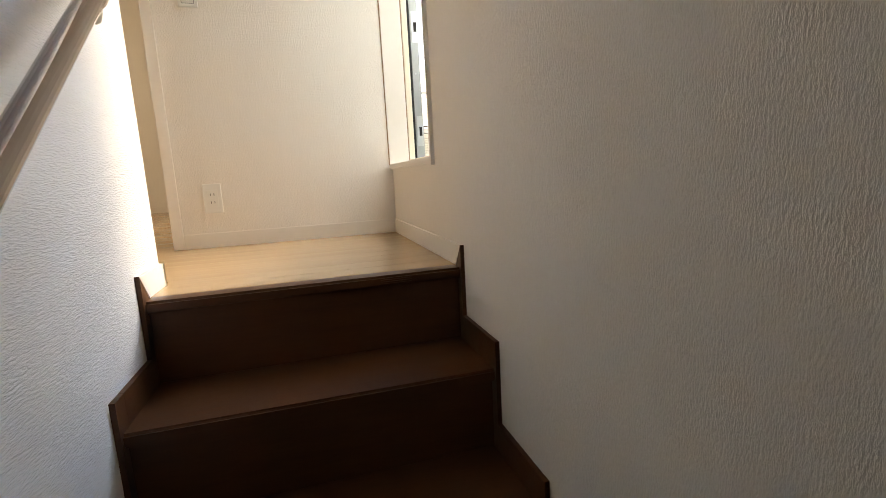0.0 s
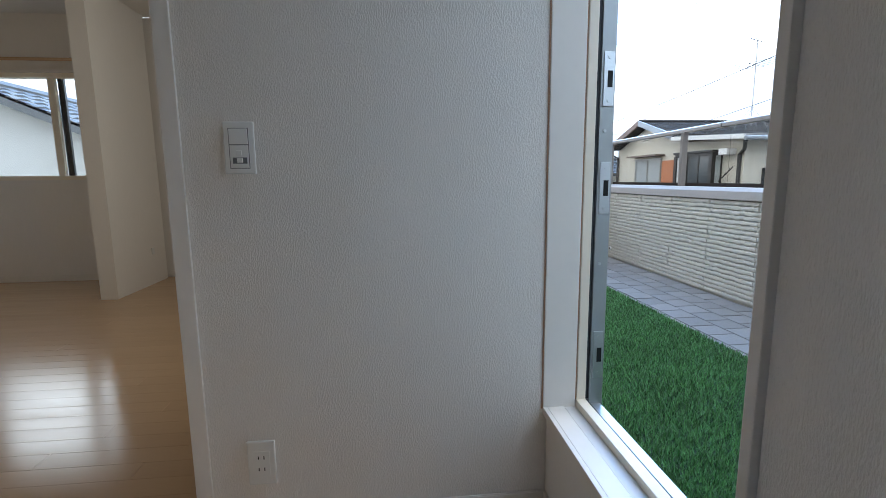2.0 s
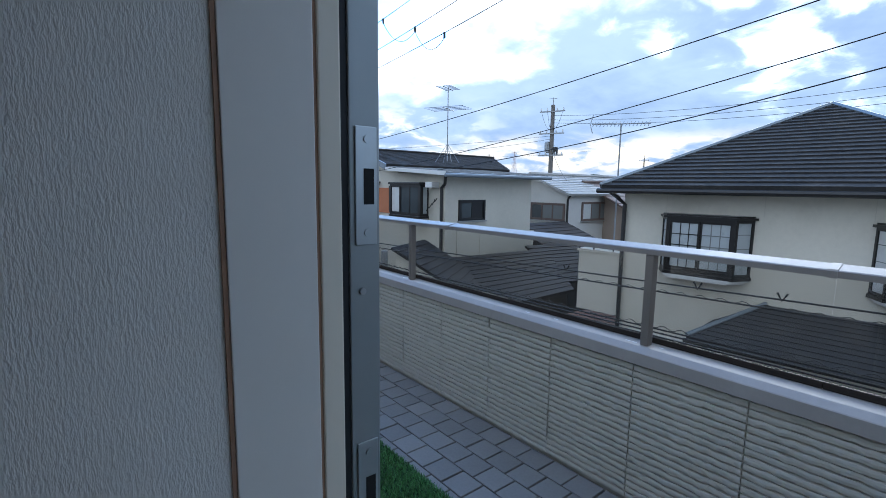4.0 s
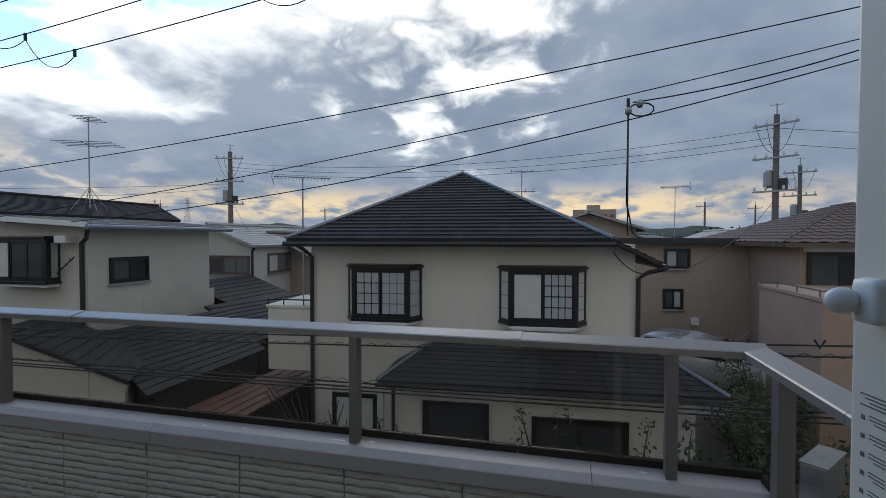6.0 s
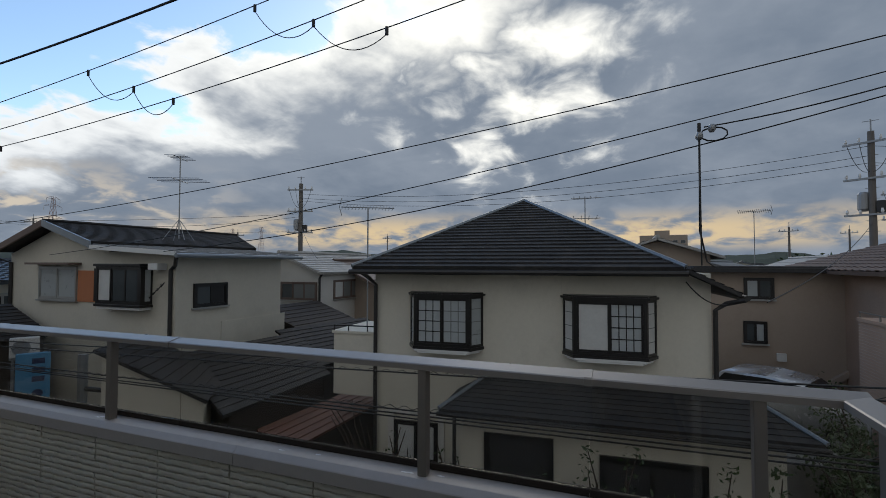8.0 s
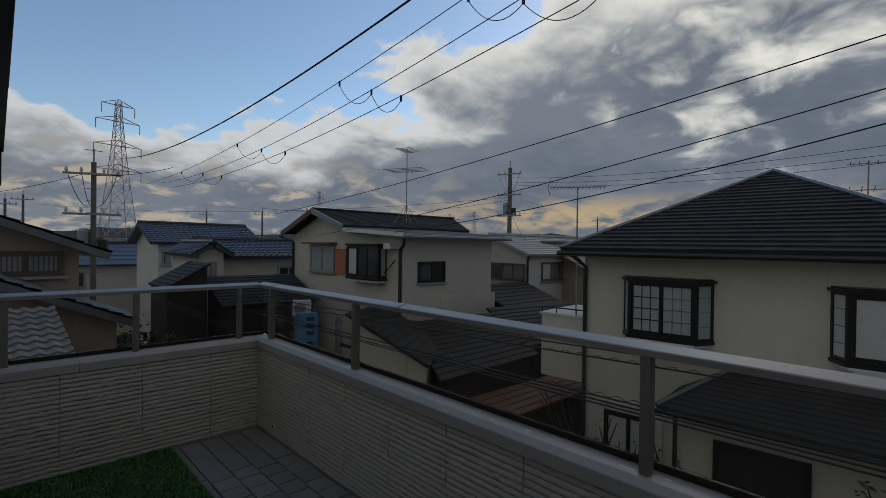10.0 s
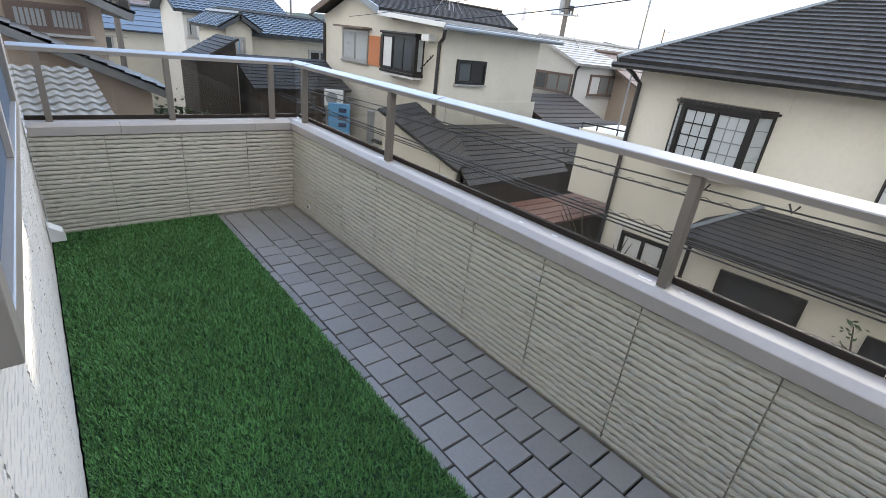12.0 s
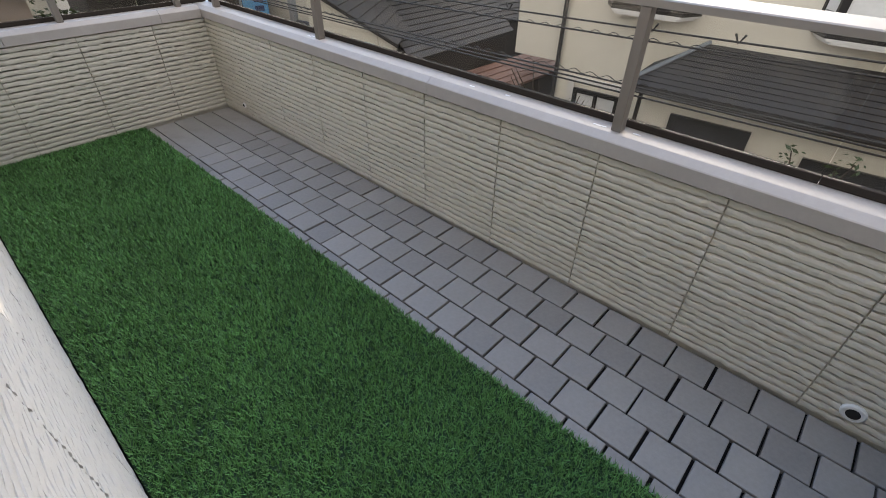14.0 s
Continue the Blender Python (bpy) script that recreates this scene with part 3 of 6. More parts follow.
def structure(name, bm, mat, label, category):
    return tagged(link_mesh(name, bm, mat), label, category, kind="structure")


# window wall: opening 1 beside the landing, opening 2 in the room
structure("wall_east", boxes(
    (0, WALL_OUT, -4.2, -0.718, -3.0, 2.6), (0, WALL_OUT, -0.718, 0.012, -3.0, 0.29), (0, WALL_OUT, -0.718, 0.012, 2.08, 2.6),
    (0, WALL_OUT, 0.012, 0.56, -0.3, 2.6), (0, WALL_OUT, 0.56, 2.29, -0.3, 1.16), (0, WALL_OUT, 0.56, 2.29, 2.12, 2.6),
    (0, WALL_OUT, 2.29, 4.0, -0.3, 2.6)), M["wallpaper"], "white textured wallpaper wall with a tall narrow window opening", "wall")
structure("wall_north", boxes(
    (-0.887, -0.0015, 0, 0.12, 0, CEIL), (-1.70, -0.887, 0, 0.12, 2.04, CEIL), (-4.62, -1.70, 0, 0.12, 0, CEIL)),
    M["wallpaper"], "white wallpaper end wall of the landing with a switch and socket", "wall")
structure("wall_stair", boxes((STAIR_X - 0.12, STAIR_X, -4.2, -0.775, -3.0, CEIL)), M["wallpaper_ripple"],
          "white textured wallpaper wall beside the stair", "wall")
structure("wall_hall", boxes((-4.62, STAIR_X - 0.1215, -0.90, -0.78, 0, CEIL)), M["wallpaper"], "white wallpaper wall of the hall", "wall")
structure("wall_west", boxes((-4.74, -4.6215, -0.90, 3.72, 0, CEIL)), M["wallpaper"], "white wallpaper wall of the far room", "wall")
# far room: back wall with its window, recess and stub wall
RW = (-4.35, -3.20, 0.95, 1.90)
structure("wall_room", boxes(
    (-4.62, RW[0], 3.54, 3.66, 0, CEIL), (RW[0], RW[1], 3.54, 3.66, 0, RW[2]), (RW[0], RW[1], 3.54, 3.66, RW[3], CEIL),
    (RW[1], -2.70, 3.54, 3.66, 0, CEIL), (-2.70, -0.0015, 3.60, 3.72, 0, CEIL)), M["wallpaper"],
    "white wallpaper wall of the far room with a sliding window", "wall")
structure("wall_stub", boxes((-2.74, -2.61, 2.71, 3.538, 0, CEIL)), M["wallpaper"], "white wallpaper wall stub dividing the room", "wall")
structure("wall_south", boxes((STAIR_X - 0.12, WALL_OUT, -4.32, -4.2015, -3.0, CEIL)), M["wallpaper"], "white wall at the stair foot", "wall")
structure("ceiling", boxes((-4.74, WALL_OUT + 0.02, -4.32, 4.0, 2.6015, 2.70), (-4.62, -0.0015, -4.2, 3.60, CEIL + 0.0015, 2.60)), M["ceiling"],
          "plain white papered ceiling", "ceiling")
# unseen roof, added to keep sky light off the parapet's inner face
bm = slope(bmesh.new(), (0.27, 4.1, 2.62), (0.27, -4.4, 2.62), (-2.4, 4.1, 3.85), (-2.4, -4.4, 3.85), 16, 0.02, 0.06)
slope(bm, (-5.1, -4.4, 2.62), (-5.1, 4.1, 2.62), (-2.4, -4.4, 3.85), (-2.4, 4.1, 3.85), 16, 0.02, 0.06)
structure("roof", bm, M["slate"], "unseen dark slate roof added to shade the balcony parapet", "roof")
structure("floor_base", boxes((-4.62, -0.002, -0.90, 3.60, -0.16, -0.014), (STAIR_X, -0.002, -4.2, -0.952, -3.1, -2.85)), M["joint"], "floor base under the planks", "floor")

# floor planks, 91 mm wide, laid across the landing and on into the room
floor = tagged(new("floor"), "pale maple plank floor with fine grooves", "floor", kind="structure")
y = -0.900
i = 0
while y < 3.60:
    y1 = min(y + 0.0905, 3.60)
    x0 = -4.62 if y > -0.79 else STAIR_X
    cut = [-4.62, -2.9 + 0.6 * ((i * 37) % 5 - 2) / 2, -1.25 + 0.35 * ((i * 53) % 7 - 3) / 3, -0.002] if y > -0.79 else [STAIR_X, -0.002]
    for a, b in zip(cut, cut[1:]):
        bm = boxes((a + 0.0004, b - 0.0004, y + 0.0004, y1 - 0.0004, -0.013, 0.0))
        bmesh.ops.bevel(bm, geom=[e for e in bm.edges if all(v.co.z > -0.001 for v in e.verts)], offset=0.0005, segments=1, affect="EDGES")
        part("plank", bm, M["plank"], floor)
    y, i = y1, i + 1

# ---------------------------------------------------------------- stair
RISE, RUN, NOSE = 0.20, 0.2225, -0.952
stair = thing("staircase", "dark-stained wooden stair with closed risers between white walls", "staircase", kind="structure")
for k in range(13):
    yk, zk = NOSE - RUN * k, -RISE * k
    depth = 0.052 if k == 0 else RUN + 0.02
    bm = boxes((STAIR_X + 0.011, -0.011, yk, yk + depth, zk - 0.03, zk))
    bmesh.ops.bevel(bm, geom=[e for e in bm.edges if all(v.co.y < yk + 0.001 for v in e.verts) and all(abs(v.co.z - e.verts[0].co.z) < 1e-4 for v in e.verts)],
                    offset=0.006, segments=3, affect="EDGES")
    part("nosing" if k == 0 else "tread", bm, M["tread"], stair)
    part("riser", boxes((STAIR_X + 0.011, -0.011, yk + 0.018, yk + 0.032, zk - RISE, zk - 0.0305)), M["tread"], stair)
    if k == 0:
        part("anti_slip", boxes(*[(-0.225, -0.145, yk - 0.0025, yk + 0.0005, zk - 0.022 + 0.005 * j, zk - 0.020 + 0.005 * j) for j in range(3)]), M["tread"], stair)
for x0, x1 in ((STAIR_X, STAIR_X + 0.0105), (-0.0105, 0)):
    bm = bmesh.new()
    for k in range(13):
        yk, zk = NOSE - RUN * k - 0.008, -RISE * k
        prism(bm, [(yk, zk + 0.068 if k else zk + 0.062), (yk, zk - RISE + 0.0678), (yk + 0.045, zk - RISE + 0.0678), (yk + 0.045, zk + 0.0 if not k else zk + 0.0672)], x0, x1)
        prism(bm, [(yk, zk - RISE + 0.0675), (yk - RUN + 0.0455, zk - RISE + 0.0675), (yk - RUN + 0.0455, zk - RISE - 0.04), (yk + 0.05, zk - RISE - 0.04), (yk + 0.05, zk - RISE + 0.0675)], x0, x1)
    part("stringer", bm, M["tread"], stair)

# ---------------------------------------------------------------- skirtings and trims
def skirting(name, outline_boxes):
    bm = boxes(*outline_boxes)
    bmesh.ops.bevel(bm, geom=[e for e in bm.edges if all(v.co.z > 0.059 for v in e.verts)], offset=0.002, segments=2, affect="EDGES")
    return structure(name, bm, M["trim"], "low white painted skirting board", "skirting")


skirting("baseboard_north", [(-0.885, -0.0095, -0.009, -0.0005, 0.0005, 0.0605)])
bm = prism(bmesh.new(), [(-0.0095, 0.0005), (-0.0095, 0.0605), (-0.955, 0.0605), (-0.905, 0.0005)], -0.009, -0.0005)
structure("baseboard_east", bm, M["trim"], "low white painted skirting board cut at the stair", "skirting")
bm = prism(bmesh.new(), [(-0.766, 0.0005), (-0.766, 0.0605), (-0.955, 0.0605), (-0.905, 0.0005)], STAIR_X + 0.0005, STAIR_X + 0.009)
box(bm, STAIR_X - 0.12, STAIR_X + 0.009, -0.7745, -0.766, 0.0005, 0.0605)
structure("baseboard_stair", bm, M["trim"], "low white painted skirting board round the wall end", "skirting")
skirting("baseboard_room", [(-4.61, -2.75, 3.530, 3.5395, 0.0005, 0.0605), (-2.60, -0.01, 3.590, 3.5995, 0.0005, 0.0605)])
structure("door_trim", boxes((-0.928, -0.8875, -0.005, 0.132, 0.0005, 2.045), (-1.70, -0.9305, -0.012, 0.132, 2.005, 2.045), (-1.743, -1.7005, -0.012, 0.132, 0.0005, 2.045),
                             bevel=0.002), M["trim"], "white wooden door lining round an open doorway", "door frame")

# ---------------------------------------------------------------- landing window
win = thing("window_1", "tall white casement window standing open on the balcony", "window", kind="structure")
ZS, ZT = 0.303, 2.06
part("window_sill", boxes((-0.012, 0.0, -0.700, -0.0005, ZS - 0.018, ZS + 0.004), (0.0005, 0.046, -0.700, -0.0005, ZS - 0.014, ZS + 0.004), bevel=0.0012), M["trim"], win, "white wooden inner sill")
part("sill_strip", boxes((0.048, 0.0795, -0.700, -0.0005, ZS - 0.014, ZS + 0.002)), M["trim"], win)
part("casing", boxes((-0.012, 0.0775, -0.0045, 0.0105, ZS - 0.005, ZT), bevel=0.0015), M["trim"], win)
part("casing", boxes((-0.012, 0.0795, -0.7175, -0.7005, ZS - 0.022, ZT), bevel=0.002), M["trim"], win)
part("casing", boxes((-0.012, 0.0795, -0.700, -0.0065, ZT - 0.017, ZT), bevel=0.002), M["trim"], win)
# brown strips paint the shade lines along both casing corners
part("casing_edge", boxes((-0.0165, -0.0125, -0.0028, -0.0005, ZS, ZT)), M["groove_shade"], win)
part("casing_edge", boxes((0.0778, 0.0817, -0.0012, 0.0105, ZS + 0.02, ZT)), M["groove_shade"], win)
part("window_frame", boxes((0.082, 0.107, -0.004, 0.0105, ZS + 0.022, ZT - 0.018), (0.080, 0.107, -0.7170, -0.690, ZS + 0.022, ZT - 0.018),
                           (0.080, 0.107, -0.7170, 0.0105, ZS - 0.012, ZS + 0.0215), (0.080, 0.107, -0.7170, 0.0105, ZT - 0.0175, ZT + 0.015), bevel=0.002), M["resin"], win)
part("gasket", boxes((0.1075, 0.1175, 0.003, 0.0105, ZS + 0.02, ZT - 0.02), (0.1075, 0.1175, -0.7170, -0.695, ZS + 0.02, ZT - 0.02),
                     (0.1075, 0.1175, -0.695, -0.0075, ZS - 0.012, ZS + 0.012)), M["rubber"], win)
part("outer_jamb", boxes((0.118, 0.156, 0.000, 0.022, ZS - 0.01, ZT), bevel=0.0015), M["alu"], win, "grey aluminium jamb with strike plates")
part("outer_jamb", boxes((0.118, 0.156, -0.735, -0.705, ZS - 0.01, ZT), bevel=0.0015), M["alu"], win)
part("outer_sill", boxes((0.118, 0.150, -0.7045, -0.0005, ZS - 0.012, ZS + 0.006), bevel=0.0015), M["steel"], win, "pale metal outer sill rail")
part("outer_head", boxes((0.118, 0.156, -0.7045, -0.0005, ZT - 0.01, ZT + 0.02)), M["alu"], win)
for zc, hole in ((1.536, 1), (1.166, 1), (0.897, 1), (0.449, 2)):
    plate = part("strike_plate", boxes((0.124, 0.151, -0.003, -0.0005, zc - 0.066, zc + 0.066), bevel=0.001), M["steel"], win, "screwed steel strike plate")
    part("slot", boxes((0.134, 0.147, -0.0036, -0.0031, zc - 0.02, zc + 0.02)), M["black"], plate)
    for s in (-0.052, 0.052):
        part("screw", tube(bmesh.new(), [(0.138, -0.0032, zc + s), (0.138, -0.0046, zc + s)], 0.0042, 10), M["steel"], plate)
for zc in (1.417, 1.04, 0.70):
    part("rivet", tube(bmesh.new(), [(0.132, -0.0005, zc), (0.132, -0.004, zc)], 0.004, 10), M["steel"], win)

# its sash, swung outwards about the near jamb
sash_m = pose(0.165, -0.688, 0, 0, 0, 10)
SW, SB, ST = 0.655, 0.325, 2.045
sash = part("sash", boxes((SW - 0.094, SW, -0.022, 0.022, SB, ST), (0, 0.09, -0.022, 0.022, SB, ST), (0.0905, SW - 0.0945, -0.022, 0.022, SB, SB + 0.09),
                          (0.0905, SW - 0.0945, -0.022, 0.022, ST - 0.09, ST), bevel=0.004, m=sash_m), M["resin"], win, "white resin sash swung open")
part("glazing_bead", boxes((SW - 0.111, SW - 0.0945, -0.012, 0.012, SB + 0.09, ST - 0.09), (0.0905, 0.106, -0.012, 0.012, SB + 0.09, ST - 0.09), m=sash_m), M["rail_wood"], sash)
pane = part("pane", boxes((0.1065, SW - 0.1115, -0.003, 0.003, SB + 0.0905, ST - 0.0905), m=sash_m), M["clear"], sash)
pane.visible_shadow = False
knob = bmesh.new()
bx = SW - 0.0375
box(knob, bx - 0.019, bx + 0.017, 0.0225, 0.042, 1.548, 1.596, m=sash_m, bevel=0.009)
part("lock_body", knob, M["plate"], sash, "white moulded lock body", smooth=True)
k2 = bmesh.new()
bmesh.ops.create_uvsphere(k2, u_segments=20, v_segments=12, radius=1.0, matrix=sash_m @ Matrix.Translation((bx + 0.012, 0.052, 1.571)) @ Matrix.Diagonal((0.013, 0.017, 0.014, 1)))
part("lock_knob", k2, M["plate"], sash, "white rounded turning knob", smooth=True)
label_bm = bmesh.new()
random.seed(4)
lx = SW - 0.030
for r in range(4):
    box(label_bm, lx - 0.016, lx + 0.016 - 0.006 * (r % 3), 0.0222, 0.0228, 1.4694 - r * 0.0040, 1.4708 - r * 0.0040, m=sash_m)
for b in range(6):
    z0 = 1.448 - 0.020 * b
    for r in range(3):
        box(label_bm, lx - 0.016, lx + 0.004 - 0.006 * (r == 2), 0.0222, 0.0228, z0 - r * 0.0038, z0 + 0.0011 - r * 0.0038, m=sash_m)
    box(label_bm, lx + 0.010, lx + 0.0145, 0.0222, 0.0228, z0 - 0.006, z0 - 0.001, m=sash_m)
part("printed_notice", label_bm, M["print_and_gap"], sash, "small grey printed notice")
part("stay_handle", boxes((SW - 0.134, SW - 0.114, 0.013, 0.030, 1.465, 1.50), m=sash_m, bevel=0.003), M["rubber"], sash, "small black catch")

# ---------------------------------------------------------------- handrail
rail_dir = Vector((0, -1, -0.84)).normalized()
top = Vector((-0.703, -0.905, 0.786))
rail_thing = thing("handrail", "brown wooden stair handrail with satin metal brackets on the wall", "handrail")
part("rail", tube(bmesh.new(), [top + rail_dir * 0.095, top + rail_dir * 3.2], 0.0190, 20), M["rail_wood"], rail_thing, smooth=True)
elbow = [top + rail_dir * 0.096, top]
for a in range(1, 9):
    u = a / 8 * math.pi / 2
    elbow.append(top - rail_dir * (0.040 * math.sin(u)) + Vector((-0.040 * (1 - math.cos(u)), 0, 0)))
elbow.append(elbow[-1] + Vector((-0.014, 0.020, -0.003)))
part("elbow", tube(bmesh.new(), elbow, 0.0190, 20), M["rail_wood"], rail_thing, smooth=True)
end = elbow[-1]
part("end_plate", tube(bmesh.new(), [(STAIR_X + 0.001, end.y, end.z), (STAIR_X + 0.012, end.y, end.z), (STAIR_X + 0.016, end.y, end.z)], 0.026, 24, radii=[0.027, 0.027, 0.023]), M["nickel"], rail_thing, smooth=False)
c = top + rail_dir * 0.095
part("collar", tube(bmesh.new(), [c - rail_dir * 0.009, c - rail_dir * 0.007, c + rail_dir * 0.007, c + rail_dir * 0.009], 0.02, 24, radii=[0.0200, 0.0222, 0.0222, 0.0200]), M["nickel"], rail_thing, "satin metal collar", smooth=True)
for s in (0.100, 0.95, 1.8, 2.6):
    p = top + rail_dir * s
    h = p.z - 0.108
    br = part("bracket", tube(bmesh.new(), [(STAIR_X + 0.018, p.y, h), (STAIR_X + 0.030, p.y, h + 0.008), (p.x - 0.022, p.y, h + 0.040), (p.x - 0.004, p.y, p.z - 0.016)], 0.0065, 12), M["nickel"], rail_thing, smooth=True)
    part("rosette", tube(bmesh.new(), [(STAIR_X + 0.001, p.y, h), (STAIR_X + 0.012, p.y, h), (STAIR_X + 0.018, p.y, h), (STAIR_X + 0.024, p.y, h)], 0.030, 24, radii=[0.030, 0.030, 0.027, 0.014]), M["nickel"], br, smooth=True)

# ---------------------------------------------------------------- switch and socket
sw = thing("dimmer_switch", "white wall switch plate with a slider", "switch")
sx, sz = -0.757, 1.001
part("plate", boxes((sx - 0.035, sx + 0.035, -0.008, -0.0005, sz - 0.06, sz + 0.06), bevel=0.003), M["plate"], sw)
part("rocker", boxes((sx - 0.021, sx + 0.021, -0.0105, -0.0082, sz + 0.008, sz + 0.044), bevel=0.0012), M["plate"], sw)
part("slider_panel", boxes((sx - 0.021, sx + 0.021, -0.0098, -0.0082, sz - 0.046, sz + 0.006), bevel=0.0008), M["plate"], sw)
# the slot's shade is drawn as a flat grey sheet
part("slot", boxes((sx - 0.015, sx + 0.017, -0.0102, -0.0099, sz - 0.036, sz - 0.022)), M["print_and_gap"], sw)
part("lever", boxes((sx - 0.004, sx + 0.008, -0.017, -0.0104, sz - 0.034, sz - 0.024), (sx - 0.006, sx + 0.006, -0.0125, -0.0099, sz - 0.018, sz - 0.006), bevel=0.001), M["plate"], sw)
# grey sheet paints the shade in the gap round rocker and slider
part("shadow_gap", boxes((sx - 0.0225, sx + 0.0225, -0.00855, -0.0081, sz - 0.0475, sz + 0.0455)), M["print_and_gap"], sw)
so = thing("wall_socket", "white double wall socket low on the wall", "socket")
ox, oz = -0.7585, 0.2025
part("plate", boxes((ox - 0.035, ox + 0.035, -0.008, -0.0005, oz - 0.06, oz + 0.06), bevel=0.003), M["plate"], so)
part("insert", boxes((ox - 0.021, ox + 0.021, -0.0094, -0.0082, oz - 0.034, oz + 0.034), bevel=0.0008), M["plate"], so)
for a in (-0.007, 0.007):
    for b in (-0.016, 0.016):
        part("slot", boxes((ox + a - 0.0013, ox + a + 0.0013, -0.0098, -0.0095, oz + b - 0.0045, oz + b + 0.0045)), M["black"], so)

# ---------------------------------------------------------------- far room window
w2 = thing("window_3", "white sliding window with two panes in the far room", "window", kind="structure")
a, b, c, d = RW
part("window_frame", boxes((a, b, 3.548, 3.63, c, c + 0.04), (a, b, 3.548, 3.63, d - 0.04, d), (a, a + 0.04, 3.548, 3.63, c + 0.0405, d - 0.0405), (b - 0.04, b, 3.548, 3.63, c + 0.0405, d - 0.0405)), M["resin"], w2)
part("sash", boxes((-3.49, -3.43, 3.565, 3.60, c + 0.041, d - 0.041)), M["resin"], w2)
part("sash", boxes((-3.425, -3.375, 3.602, 3.628, c + 0.041, d - 0.041)), M["frame_black"], w2)
part("pane", boxes((a + 0.0405, b - 0.0405, 3.600, 3.6015, c + 0.041, d - 0.041)), M["clear"], w2).visible_shadow = False
structure("trim_room", boxes((a - 0.03, b + 0.03, 3.515, 3.5395, c - 0.025, c), (a - 0.03, b + 0.03, 3.515, 3.5395, d, d + 0.025)), M["trim"], "white wooden window lining", "window frame")
cr = thing("curtain_rail", "pale wooden curtain rail above the room window", "curtain rail")
part("rail", tube(bmesh.new(), [(a - 0.15, 3.47, d + 0.10), (b + 0.1, 3.47, d + 0.10)], 0.014, 12), M["plank"], cr)
part("bracket", boxes((b - 0.02, b, 3.47, 3.5395, d + 0.09, d + 0.12)), M["nickel"], cr)
part("bracket", boxes((a, a + 0.02, 3.47, 3.5395, d + 0.09, d + 0.12)), M["nickel"], cr)
tel = thing("wall_jack", "small white wall jack in the recess", "socket")
part("plate", boxes((-2.609, -2.602, 3.28, 3.32, 0.27, 0.33), bevel=0.001), M["plate"], tel)

# ---------------------------------------------------------------- house outside: window 2, eave
wb = thing("window_2", "grey-framed sliding window with grey glass set in the house wall", "window", kind="structure")
part("window_frame", boxes((0.06, 0.175, 0.56, 0.615, 1.162, 2.118), (0.06, 0.175, 2.235, 2.29, 1.162, 2.118), (0.06, 0.175, 0.6155, 2.2345, 1.162, 1.205),
                           (0.06, 0.175, 0.6155, 2.2345, 2.07, 2.118), bevel=0.003), M["rail_top"], wb)
part("sash", boxes((0.1585, 0.171, 1.40, 1.45, 1.206, 2.069)), M["cap"], wb)
part("pane", boxes((0.152, 0.158, 0.616, 2.234, 1.206, 2.069)), M["screen"], wb, "grey screened pane")
# added warm fill lamp behind the opaque pane, standing in for daylight
room_fill = new("added_room_fill", bpy.data.lights.new("added_room_fill", "AREA"))
room_fill.data.shape, room_fill.data.size, room_fill.data.size_y, room_fill.data.energy, room_fill.data.color = "RECTANGLE", 0.85, 1.6, 3.6, (1.0, 0.92, 0.79)
room_fill.data.spread = radians(112)
room_fill.matrix_basis = look((0.04, 1.425, 1.63), (-1.0, 1.425, 1.45))
ev = thing("roof_eave", "dark narrow roof eave with gutter on the house wall", "eave", kind="structure")
part("fascia", boxes((WALL_OUT + 0.0245, 0.255, -2.0, 4.05, 2.20, 2.60)), M["eave"], ev)
part("gutter_outlet", boxes((0.195, 0.245, 3.95, 4.04, 1.98, 2.1985)), M["eave"], ev)
vent = thing("wall_vent", "small white hooded vent low on the house wall", "vent")
bm = bmesh.new()
prism(bm, [(0.135, 0.20), (0.21, 0.20), (0.20, 0.255), (0.135, 0.30)], 3.36, 3.46, "y")
part("hood", bm, M["white_paint"], vent)
part("flange", boxes((0.1305, 0.1345, 3.345, 3.475, 0.18, 0.32)), M["white_paint"], vent)


# ---------------------------------------------------------------- ribbed siding
def ribbed_panel(width, height, seed, pitch=0.0315, depth=0.011, cols=11, wobble=1.0):
    """A siding board with wavy horizontal ribs; x along, y out, z up."""
    rng = np.random.RandomState(seed)
    bm = bmesh.new()
    rows = []
    ribs = int(height / pitch)
    prof = ((0.0, 0.0), (0.15, 0.0), (0.22, 0.88), (0.60, 1.0), (0.95, 0.84))
    zs = [(r + f, h) for r in range(ribs) for f, h in prof] + [(ribs, 0.0)]
    wob = rng.uniform(-0.13, 0.13, (ribs + 1, cols + 1)) * wobble * pitch
    dep = 1.0 + rng.uniform(-0.30, 0.15, (ribs + 1, cols + 1)) * wobble
    for q, h in zs:
        r = min(int(q), ribs)
        row = []
        for c in range(cols + 1):
            e = 0.0 if c in (0, cols) else 1.0
            z = min(max((q + wob[r, c] / pitch * e * (0 < h)) * height / ribs, 0), height)
            row.append(bm.verts.new((0.0028 + (width - 0.0056) * c / cols, depth * h * dep[r, c], z)))
        rows.append(row)
    for a, b in zip(rows, rows[1:]):
        for c in range(cols):
            bm.faces.new((a[c], a[c + 1], b[c + 1], b[c]))
    for side in (0, cols):
        back = [bm.verts.new((v[side].co.x, -0.006, v[side].co.z)) for v in (rows[0], rows[-1])]
        bm.faces.new([r[side] for r in rows] + [back[1], back[0]])
    me = bpy.data.meshes.new("panel")
    bm.to_mesh(me)
    bm.free()
    return me


